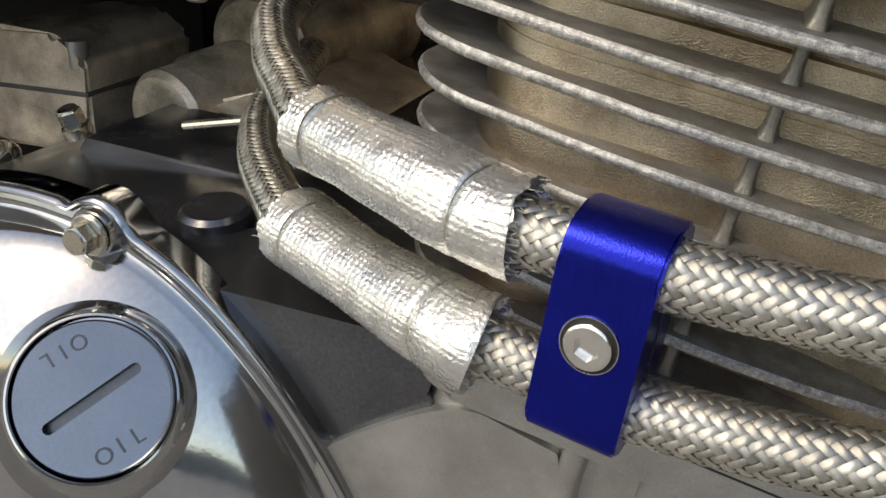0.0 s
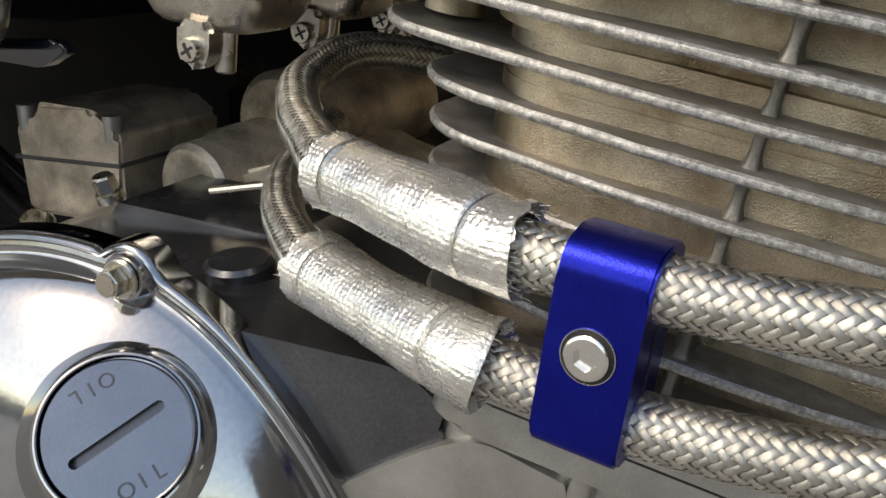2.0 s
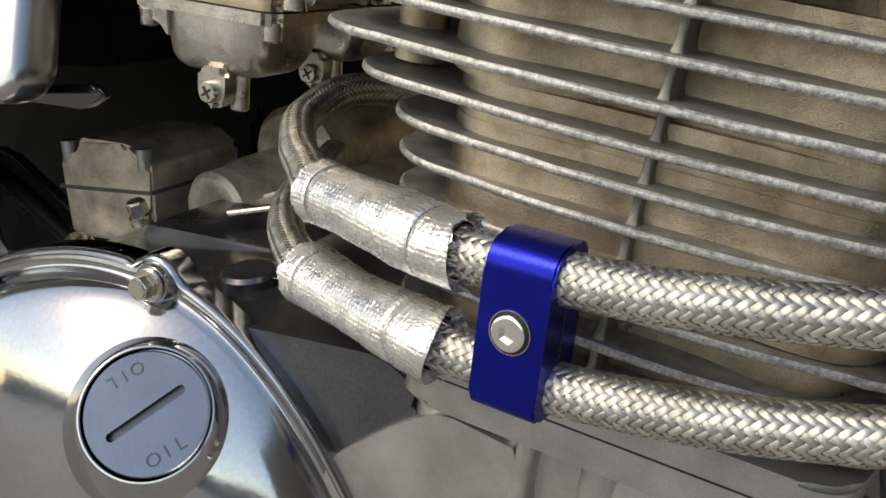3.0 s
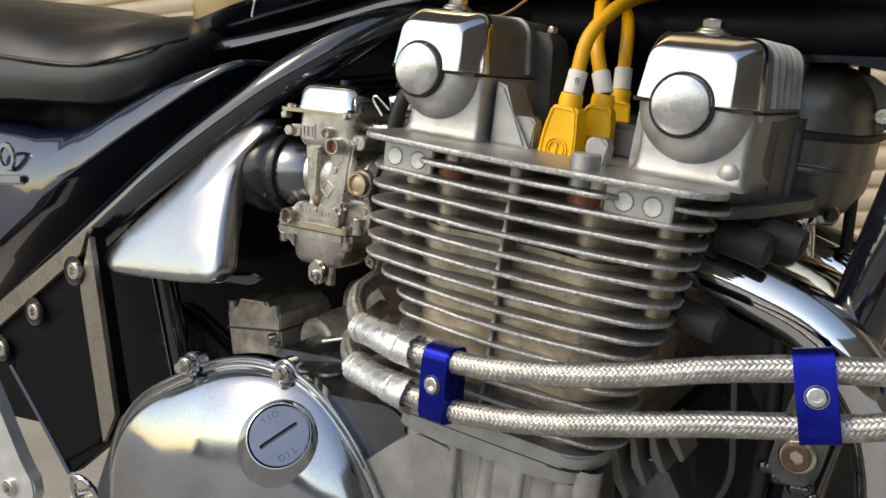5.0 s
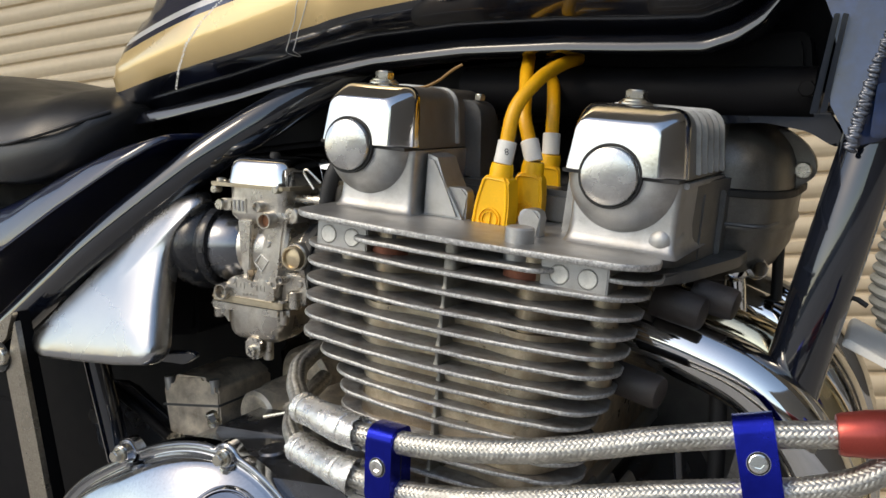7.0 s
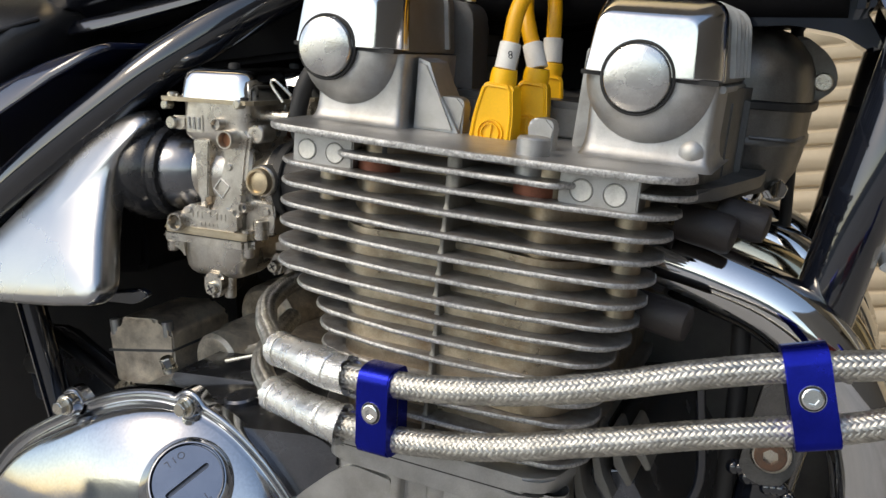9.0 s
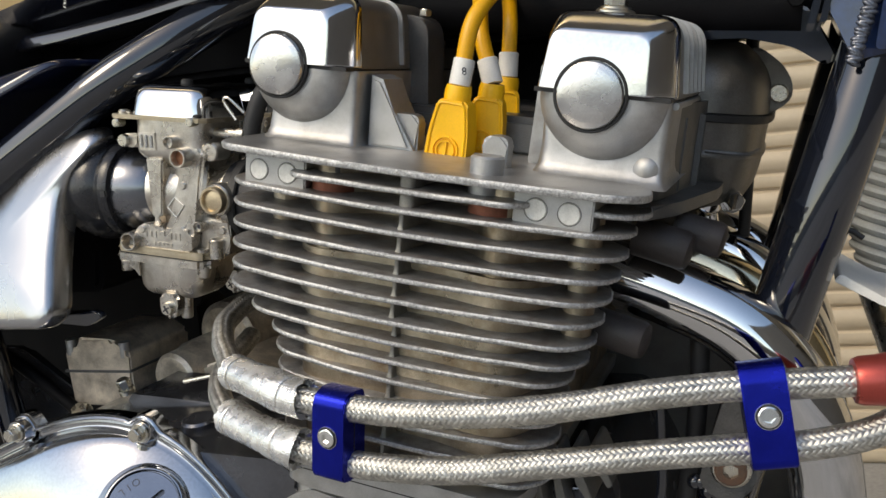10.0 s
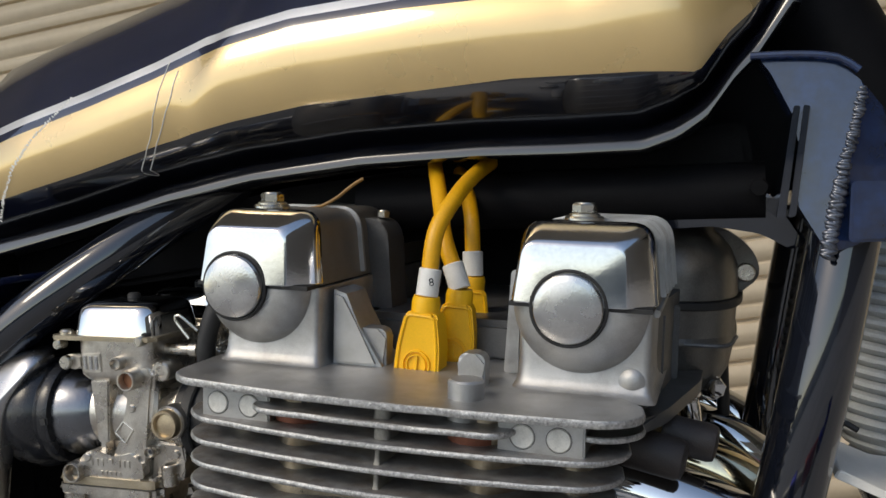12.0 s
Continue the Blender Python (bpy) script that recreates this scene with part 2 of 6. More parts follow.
def box(bm, lo, hi, m=I4, bevel=0.001, seg=2, mat=0):
    o = [(lo[0], lo[1]), (hi[0], lo[1]), (hi[0], hi[1]), (lo[0], hi[1])]
    vs = [bm.verts.new(m @ Vector((x, y, z))) for z in (lo[2], hi[2]) for x, y in o]
    fs = [(3, 2, 1, 0), (4, 5, 6, 7), (0, 1, 5, 4), (1, 2, 6, 5), (2, 3, 7, 6), (3, 0, 4, 7)]
    made = [bm.faces.new([vs[i] for i in f]) for f in fs]
    for f in made:
        f.material_index = mat
    if bevel:
        bmesh.ops.bevel(bm, geom=list({e for f in made for e in f.edges}), offset=bevel, segments=seg, affect="EDGES", clamp_overlap=True, material=-1)
    return bm


def spline(pts, step=0.004):
    """A smooth line through the points, in even steps."""
    pts = [Vector(p) for p in pts]
    q = [2 * pts[0] - pts[1], *pts, 2 * pts[-1] - pts[-2]]
    fine = []
    for i in range(1, len(q) - 2):
        for k in range(24):
            t = k / 24
            fine.append(0.5 * ((2 * q[i]) + (q[i + 1] - q[i - 1]) * t + (2 * q[i - 1] - 5 * q[i] + 4 * q[i + 1] - q[i + 2]) * t * t + (3 * q[i] - q[i - 1] - 3 * q[i + 1] + q[i + 2]) * t ** 3))
    fine.append(pts[-1])
    length = [0.0]
    for a, b in zip(fine, fine[1:]):
        length.append(length[-1] + (b - a).length)
    count = max(2, round(length[-1] / step))
    out, j = [], 0
    for k in range(count + 1):
        s = length[-1] * k / count
        while j < len(fine) - 2 and length[j + 1] < s:
            j += 1
        f = (s - length[j]) / max(length[j + 1] - length[j], 1e-9)
        out.append(fine[j].lerp(fine[j + 1], f))
    return out


def frames(line):
    """Side and up directions along a line, without twist."""
    tang = [(line[min(i + 1, len(line) - 1)] - line[max(i - 1, 0)]).normalized() for i in range(len(line))]
    side = Vector((0, 0, 1)).cross(tang[0])
    side = side.normalized() if side.length > 0.1 else Vector((1, 0, 0))
    out = []
    for t in tang:
        side = (side - t * side.dot(t)).normalized()
        out.append((side, t.cross(side), t))
    return out


def tube(bm, pts, radius, seg=16, step=0.006, caps=True, mat=0, flat=1.0):
    line = spline(pts, step)
    fr = frames(line)
    rings = []
    for i, (p, (s, u, _)) in enumerate(zip(line, fr)):
        r = radius(i / (len(line) - 1)) if callable(radius) else radius
        rings.append([bm.verts.new(p + (s * math.cos(a) + u * math.sin(a) * flat) * r) for a in (2 * math.pi * k / seg for k in range(seg))])
    for a, b in zip(rings, rings[1:]):
        for k in range(seg):
            bm.faces.new((a[k], a[(k + 1) % seg], b[(k + 1) % seg], b[k])).material_index = mat
    if caps:
        bm.faces.new(rings[0][::-1]).material_index = mat
        bm.faces.new(rings[-1]).material_index = mat
    return bm


def hexagon(r):
    return [(r * math.cos(radians(60 * i)), r * math.sin(radians(60 * i))) for i in range(6)]


def hex_bolt(bm, m, r=0.006, h=0.005, washer=0.0, wh=0.0012):
    """A hexagon head on its washer; z of m points outwards."""
    if washer:
        lathe(bm, [(0, 0), (washer, 0), (washer, wh * 0.7), (washer - 0.0004, wh), (0, wh)], m, 24)
    prism(bm, hexagon(r), wh if washer else 0, h, m, r * 0.1, 1)
    lathe(bm, [(r * 0.84, h - 0.0001), (r * 0.78, h + 0.0005), (0, h + 0.0006)], m, 24)
    return bm


def socket_bolt(bm, m, r=0.005, h=0.004, hexr=0.0024):
    """A socket-head screw with a real hexagon recess."""
    seg = 36
    prof = [(r, 0), (r, h * 0.8), (r * 0.93, h * 0.95), (r * 0.86, h)]
    lathe(bm, prof, m, seg)
    rim = [bm.verts.new(m @ Vector((r * 0.86 * math.cos(2 * math.pi * k / seg), r * 0.86 * math.sin(2 * math.pi * k / seg), h))) for k in range(seg)]
    hx = []
    for k in range(seg):
        a = 2 * math.pi * k / seg
        s = (a + math.pi / 6) % (math.pi / 3) - math.pi / 6
        d = hexr * math.cos(math.pi / 6) / math.cos(s)
        hx.append((d * math.cos(a), d * math.sin(a)))
    inner = [bm.verts.new(m @ Vector((x, y, h))) for x, y in hx]
    deep = [bm.verts.new(m @ Vector((x * 0.97, y * 0.97, h * 0.12))) for x, y in hx]
    for k in range(seg):
        j = (k + 1) % seg
        bm.faces.new((rim[k], rim[j], inner[j], inner[k]))
        bm.faces.new((inner[k], inner[j], deep[j], deep[k]))
    bm.faces.new(deep)
    return bm


def eng(u, v, w):
    return ENG @ Vector((u, v, w))


# v axis frame: local x = u, local y = w, local z = towards the camera side (-v)
EFACE = ENG @ Matrix(((1, 0, 0, 0), (0, 0, -1, 0), (0, 1, 0, 0), (0, 0, 0, 1)))
# the same for the bike's upright side plane: local x = x, local y = z, local z = -y
SIDE = Matrix(((1, 0, 0, 0), (0, 0, -1, 0), (0, 1, 0, 0), (0, 0, 0, 1)))

# ---- the place ----


def build_ground():
    bm = bmesh.new()
    bmesh.ops.create_grid(bm, x_segments=40, y_segments=40, size=400)
    for v in bm.verts:
        v.co.z = -0.0
    tagged(part("ground", bm, concrete, None), "worn grey-brown concrete forecourt under the motorcycle", "ground", kind="structure")


YARD = pose(0, 0, 0, 0, 0, 6.9)     # the front of the building runs at a slight angle to the bike
SHUT = 1.50


def build_shutter():
    """The roller shutter behind the bike: a wall with its ribbed slats."""
    wall = bmesh.new()
    box(wall, (-9, SHUT + 0.05, 0), (9, SHUT + 0.3, 3.3), YARD, 0.02)
    tagged(part("wall_back", wall, plaster, None), "plain wall that carries the beige roller shutter", "wall", kind="structure")
    bm = bmesh.new()
    n, h = 38, 0.077
    # a slat: a deep joint, a flat lower lip, a shallow groove, then a soft bulge
    prof = [(0.010, 0.0), (0.010, 0.004), (0.001, 0.0065), (-0.002, 0.012), (-0.003, 0.020), (-0.002, 0.027), (0.0025, 0.0305), (0.0025, 0.033), (-0.003, 0.038)]
    prof += [(-0.003 - 0.006 * math.sin(math.pi * i / 8), 0.038 + 0.035 * i / 8) for i in range(1, 9)] + [(0.004, 0.0755), (0.010, h)]
    lo = [bm.verts.new((-8.5, SHUT + a, b)) for a, b in prof]
    hi = [bm.verts.new((8.5, SHUT + a, b)) for a, b in prof]
    for i in range(len(prof) - 1):
        bm.faces.new((lo[i], hi[i], hi[i + 1], lo[i + 1]))
    me = finish("slat", bm, shutter_mat, 30)
    shutter = new("roller_shutter")
    tagged(shutter, "closed beige steel roller shutter with ribbed slats", "roller shutter", kind="structure")
    for i in range(n):
        shared("slat", me, shutter, YARD @ pose(0, 0, h * i))
    bm = bmesh.new()
    for x in (-8.56, 8.5):
        box(bm, (x, SHUT - 0.04, 0), (x + 0.06, SHUT + 0.04, h * n), YARD, 0.004)
    part("guide_rail", bm, wear_silver, shutter)


def build_street():
    """The plain fronts across the road, behind the camera."""
    bm = bmesh.new()
    box(bm, (-20, -14.3, 0), (18, -14.0, 1.55), bevel=0.03)
    box(bm, (-20.2, -14.4, 1.55), (18.2, -13.9, 1.7), bevel=0.05)
    # unseen dark wall, added to darken what the metal reflects from ahead
    side = bmesh.new()
    box(side, (5.0, -9.0, 0), (5.3, 1.9, 4.2), bevel=0.03)
    tagged(part("shade_wall", side, shade_wall_mat, None), "plain dark side wall, unseen, added to darken reflections", "wall", kind="structure")
    tagged(part("wall_front", bm, plaster, None), "plain plastered wall across the road", "wall", kind="structure")


def build_shade_eave():
    """A plain unseen eave over the shutter, added to darken reflections from above."""
    bm = bmesh.new()
    box(bm, (-9, -0.1, 3.0), (9, SHUT + 0.3, 3.15), YARD, 0.02)
    tagged(part("eave", bm, plaster, None), "plain unseen eave over the shutter, added to darken the view overhead", "eave", kind="structure")


build_ground()
build_shutter()
build_shade_eave()
build_street()

bike = new("motorcycle")
tagged(bike, "parked motorcycle with an air-cooled four-cylinder engine and braided oil hoses", "motorcycle")

# ---- engine: cylinders and fins ----
plug_alloy = surf("core_plug_alloy", (0.68, 0.67, 0.63), 0.5, 0.45, 0.12, 200, 0.4, 1500, (0.8, 0.79, 0.76), 0.6, 250)
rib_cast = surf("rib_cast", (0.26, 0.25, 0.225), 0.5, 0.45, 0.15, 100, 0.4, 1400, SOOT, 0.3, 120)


def fin_outline(u0, u1, v0, v1, ru=0.026, bow=0.014, n=14):
    """A fin seen from above: a bowed side, round corners, straight ends."""
    front = []
    a, b = u0 + ru, u1 - ru
    half, mid = (u1 - u0) / 2, (u0 + u1) / 2
    for i in range(n + 1):
        u = a + (b - a) * i / n
        front.append((u, v0 + bow * ((u - mid) / half) ** 2))
    vb, va = front[-1][1], front[0][1]
    right, left = [], []
    for k in range(1, 9):
        t = math.pi / 2 * k / 8
        right.append((b + ru * math.sin(t), vb + ru * (1 - math.cos(t))))
        left.append((a - ru * math.sin(t), va + ru * (1 - math.cos(t))))
    return front + right + [(u1 - 0.002, vb + ru + 0.012), (u1 - 0.014, vb + ru + 0.026), (u1 - 0.038, vb + ru + 0.034), (u1 - 0.04, v1), (u0 + 0.02, v1), (u0 + 0.02, va + ru + 0.05), (u0, va + ru + 0.035)] + left[::-1]


def fin(bm, outline, w, t=0.0026, inset=0.0009):
    """A plate with worn, rounded edges; slot 0 its faces, slot 1 its edge."""
    c = Vector((sum(p[0] for p in outline) / len(outline), sum(p[1] for p in outline) / len(outline)))
    rings = []
    for off, h in ((inset, t / 2), (0.0002, t / 2 - inset * 0.6), (0, 0), (0.0002, -t / 2 + inset * 0.6), (inset, -t / 2)):
        ring = []
        for k, p in enumerate(outline):
            p = Vector(p)
            d = (c - p).normalized()
            wob = 0.00022 * noise.noise(Vector((p.x * 90, p.y * 90, w * 300)))
            ring.append(bm.verts.new(eng(p.x + d.x * off, p.y + d.y * off + wob, w + h + wob)))
        rings.append(ring)
    n = len(outline)
    for j, (a, b) in enumerate(zip(rings, rings[1:])):
        for i in range(n):
            bm.faces.new((a[i], a[(i + 1) % n], b[(i + 1) % n], b[i])).material_index = 1
    bm.faces.new(rings[0]).material_index = 0
    bm.faces.new(rings[-1][::-1]).material_index = 0
    return bm


BACK = 0.40     # depth of the four cylinders
PITCH = 0.01155
FIN_W = [-0.0128 - PITCH * i for i in range(13)]


def build_cylinders():
    # the barrel seen from above: soft bulges over the studs, drawn in at both ends
    def barrel(depth, bulge, half, ends):
        pts = []
        for k in range(61):
            u = -half + 2 * half * k / 60
            v = depth - bulge * (math.exp(-((u + 0.050) / 0.017) ** 2) + math.exp(-((u - 0.046) / 0.018) ** 2))
            v += ends * (abs(u) / half) ** 10
            pts.append((u, v))
        return [(-half, BACK)] + pts + [(half, BACK)]

    bm = bmesh.new()
    prism(bm, barrel(-0.0020, 0.0012, 0.069, 0.022), -0.1265, -0.0765, ENG)
    block = part("cylinder_block", bm, barrel_mat, bike, "cast cylinder block, tan with dirt between its fins", 40)
    for name, depth, bulge, half, lo, hi in (("barrel_foot", 0.004, 0.005, 0.066, -0.162, -0.1263), ("middle_barrel", 0.002, 0.0052, 0.074, -0.0767, -0.0425), ("upper_barrel", 0.019, 0.0205, 0.079, -0.0427, 0.004)):
        bm = bmesh.new()
        prism(bm, barrel(depth, bulge, half, 0.02), lo, hi, ENG)
        part(name, bm, barrel_mat, block)
    for u, v, r, lo, hi in ((0.086, 0.020, 0.008, -0.07, -0.002), (-0.086, 0.022, 0.008, -0.08, -0.002)):
        bm = bmesh.new()
        lathe(bm, [(r, lo), (r, hi)], ENG @ Matrix.Translation((u, v, 0)), 28)
        part("stud_boss", bm, barrel_mat, block)
    # thin parting line of the casting
    bm = bmesh.new()
    prism(bm, barrel(-0.0024, 0.0012, 0.0692, 0.022), -0.0890, -0.0882, ENG)
    part("casting_line", bm, barrel_mat, block)
    for i, w in enumerate(FIN_W):
        if i <= 5:
            u0, u1, v0 = -0.112, 0.111 - 0.0026 * i, -0.019
        elif i == 6:
            u0, u1, v0 = -0.100, 0.095, -0.016
        elif i == 7:
            u0, u1, v0 = -0.088, 0.088, -0.013
        else:
            u0, u1, v0 = -0.086 + 0.002 * (i - 8), 0.086 - 0.001 * (i - 8), -0.011
        bm = bmesh.new()
        fin(bm, fin_outline(u0, u1, v0, BACK + 0.015), w)
        part("fin", bm, (fin_face, fin_edge), block, "grey cooling fin with a worn bright edge" if i == 0 else "")
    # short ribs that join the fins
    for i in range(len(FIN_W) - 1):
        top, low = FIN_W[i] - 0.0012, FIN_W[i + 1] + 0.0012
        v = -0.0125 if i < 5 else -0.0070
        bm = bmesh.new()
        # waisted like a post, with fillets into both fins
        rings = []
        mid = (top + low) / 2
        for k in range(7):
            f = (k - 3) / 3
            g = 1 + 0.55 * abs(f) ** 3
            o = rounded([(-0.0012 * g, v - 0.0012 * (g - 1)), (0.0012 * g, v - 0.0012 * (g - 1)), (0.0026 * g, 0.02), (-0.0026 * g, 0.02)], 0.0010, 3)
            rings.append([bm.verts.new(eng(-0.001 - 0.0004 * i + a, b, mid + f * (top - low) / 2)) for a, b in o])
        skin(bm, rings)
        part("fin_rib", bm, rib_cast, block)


def disc(bm, u, v, w, r, h, dome=0.0, seg=40):
    m = EFACE @ Matrix.Translation((u, w, -v))
    lathe(bm, [(r, -0.006), (r, h - 0.0006), (r - 0.0006, h), (r * 0.6, h + dome * 0.7), (0, h + dome)], m, seg)
    return bm


def build_head():
    # lower plate and fins of the head
    bm = bmesh.new()
    fin(bm, fin_outline(-0.116, 0.117, -0.0205, BACK + 0.02, 0.02, 0.010), 0.0065, 0.0036)
    head = part("cylinder_head", bm, (cast, fin_edge), bike, "grey cast cylinder head with two cam housings")
    bm = bmesh.new()
    fin(bm, fin_outline(-0.068, 0.062, -0.0185, BACK, 0.012, 0.003), -0.0030, 0.0028)
    part("fin", bm, (fin_face, fin_edge), head)
    bm = bmesh.new()
    fin(bm, fin_outline(0.07, 0.1165, -0.003, BACK, 0.022, 0.002), -0.0035, 0.003)
    part("fin", bm, (fin_face, fin_edge), head)
    # the two blocks that carry the core plugs
    for u0, u1 in ((-0.0975, -0.0605), (0.0535, 0.0925)):
        bm = bmesh.new()
        o = rounded([(u0, -0.0135), (u1, -0.0135), (u1, 0.0055), (u0, 0.0055)], 0.002, 3)
        prism(bm, o, -0.05, 0.0065, EFACE @ Matrix.Translation((0, 0, -0.002)), 0.0008, 2)
        part("plug_block", bm, cast, head)
    for u in (-0.0885, -0.0712, 0.0648, 0.0812):
        bm = bmesh.new()
        disc(bm, u, -0.0046, -0.0046, 0.0056, 0.0004, -0.0002, 28)
        part("core_plug", bm, plug_alloy, head, "round pale core plug")
        bm = bmesh.new()
        lathe(bm, [(0.0056, 0.0001), (0.00585, 0.0001)], EFACE @ Matrix.Translation((u, -0.0046, 0.0046)), 28)
        part("plug_seam", bm, groove_dark, head)
    # studs and bands in the gap under the plate
    for u, v, r, mat, lo, hi in ((-0.048, 0.006, 0.0065, cast_dark, -0.006, 0.006), (0.036, 0.004, 0.0085, cast, -0.004, 0.016), (-0.05, 0.01, 0.013, copper, -0.013, -0.004), (0.04, 0.008, 0.013, copper, -0.013, -0.004)):
        bm = bmesh.new()
        lathe(bm, [(0, lo), (r, lo), (r, hi), (r - 0.001, hi + 0.001), (0, hi + 0.001)], ENG @ Matrix.Translation((u, v, 0)), 24)
        part("stud", bm, mat, head)
    for u, v in ((0.0005, -0.012),):
        bm = bmesh.new()
        for lo, hi in ((-0.0016, 0.0047), (-0.0114, -0.0044)):
            prism(bm, rounded([(u - 0.004, v), (u + 0.004, v), (u + 0.005, 0.02), (u - 0.005, 0.02)], 0.003, 3), lo, hi, ENG)
        part("fin_rib", bm, rib_cast, head)
    # upright tabs on the plate
    for u, v, wd, h in ((0.0325, 0.024, 0.0135, 0.0165), (-0.0325, 0.05, 0.022, 0.02)):
        bm = bmesh.new()
        o = rounded([(u - wd / 2, 0.008), (u + wd / 2, 0.008), (u + wd / 2, 0.008 + h), (u - wd / 2, 0.008 + h)], [0, 0, 0.005, 0.005], 4)
        prism(bm, o, -v - 0.012, -v, EFACE, 0.0015, 2)
        part("head_tab", bm, cast, head)
    # feet below the cam housings: walls under each cover
    for u0, u1, c, R in ((-0.113, -0.0525, -0.0880, 0.0325), (0.0485, 0.1165, 0.083, 0.0335)):
        bm = bmesh.new()
        rings = []
        for w, out in ((0.0495, 0.0), (0.040, 0.0), (0.022, -0.0005), (0.014, 0.0005), (0.0105, 0.002), (0.0082, 0.0045), (0.0070, 0.008)):
            o = rounded([(u0 + 0.004 - out * 0.5, 0.034 - out), (u1 + out * 0.4, 0.034 - out), (u1 + out * 0.6, 0.37), (u0 + 0.004 - out * 0.5, 0.37)], [0.008, 0.004, 0, 0], 5)
            rings.append([bm.verts.new(eng(a, b, w)) for a, b in o])
        skin(bm, rings, True)
        part("cam_tower", bm, cast, head, "", 50)
        # half-round bearing housing that swells out of the tower
        bm = bmesh.new()
        m = EFACE @ Matrix.Translation((c, 0.0495, -0.026))
        prof = [(R, -0.035), (R, -0.018)] + [(R - 0.0185 + 0.0185 * math.cos(radians(a)), -0.0145 + 0.0160 * math.sin(radians(a))) for a in (5, 15, 25, 35, 45, 55, 65, 75, 84, 90)] + [(0.0, 0.0015)]
        lathe(bm, prof, m, 56, 0, 180, 180)
        part("bearing_housing", bm, cast, head, "half-round cast cam bearing housing", 50)
    # inner wall of the valley between the housings, darker than the towers
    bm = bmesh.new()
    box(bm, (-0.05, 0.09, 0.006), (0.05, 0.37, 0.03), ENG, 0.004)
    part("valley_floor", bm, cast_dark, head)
    # webs beside the towers
    bm = bmesh.new()
    prism(bm, [(-0.05, 0.008), (-0.022, 0.008), (-0.036, 0.03), (-0.043, 0.046), (-0.05, 0.048)], -0.075, -0.045, EFACE, 0.002)
    part("web", bm, cast, head)
    bm = bmesh.new()
    prism(bm, rounded([(0.040, 0.008), (0.05, 0.008), (0.05, 0.062), (0.0425, 0.062)], 0.002, 2), -0.085, -0.060, EFACE, 0.002)
    part("web", bm, cast, head)
    # front of the head with upright ribs above the exhaust
    bm = bmesh.new()
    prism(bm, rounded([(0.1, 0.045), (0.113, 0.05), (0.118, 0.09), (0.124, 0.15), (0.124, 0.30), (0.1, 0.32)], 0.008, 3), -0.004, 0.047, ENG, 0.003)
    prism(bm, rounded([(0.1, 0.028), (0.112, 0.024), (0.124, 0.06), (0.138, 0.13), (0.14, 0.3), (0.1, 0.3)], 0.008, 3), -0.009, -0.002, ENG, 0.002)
    part("head_front", bm, cast_dark, head, "dark blotched front wall of the head")
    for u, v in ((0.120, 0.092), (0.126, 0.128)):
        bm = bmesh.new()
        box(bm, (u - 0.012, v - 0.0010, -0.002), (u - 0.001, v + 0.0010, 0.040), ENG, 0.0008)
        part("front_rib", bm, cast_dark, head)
    # scraped ledge on the right housing
    bm = bmesh.new()
    lathe(bm, [(0.0, 0.002), (0.006, 0.0), (0.009, -0.004), (0.010, -0.02)], EFACE @ Matrix.Translation((0.108, 0.0150, -0.0335)), 20)
    part("cast_boss", bm, cast, head)


def cover_outline(u0, u1, w0, w1, lean=0.006, r=0.013):
    return rounded([(u0, w0), (u1, w0), (u1 - lean * 0.7, w1), (u0 + lean, w1)], [0.0008, 0.0008, r, r], 6)


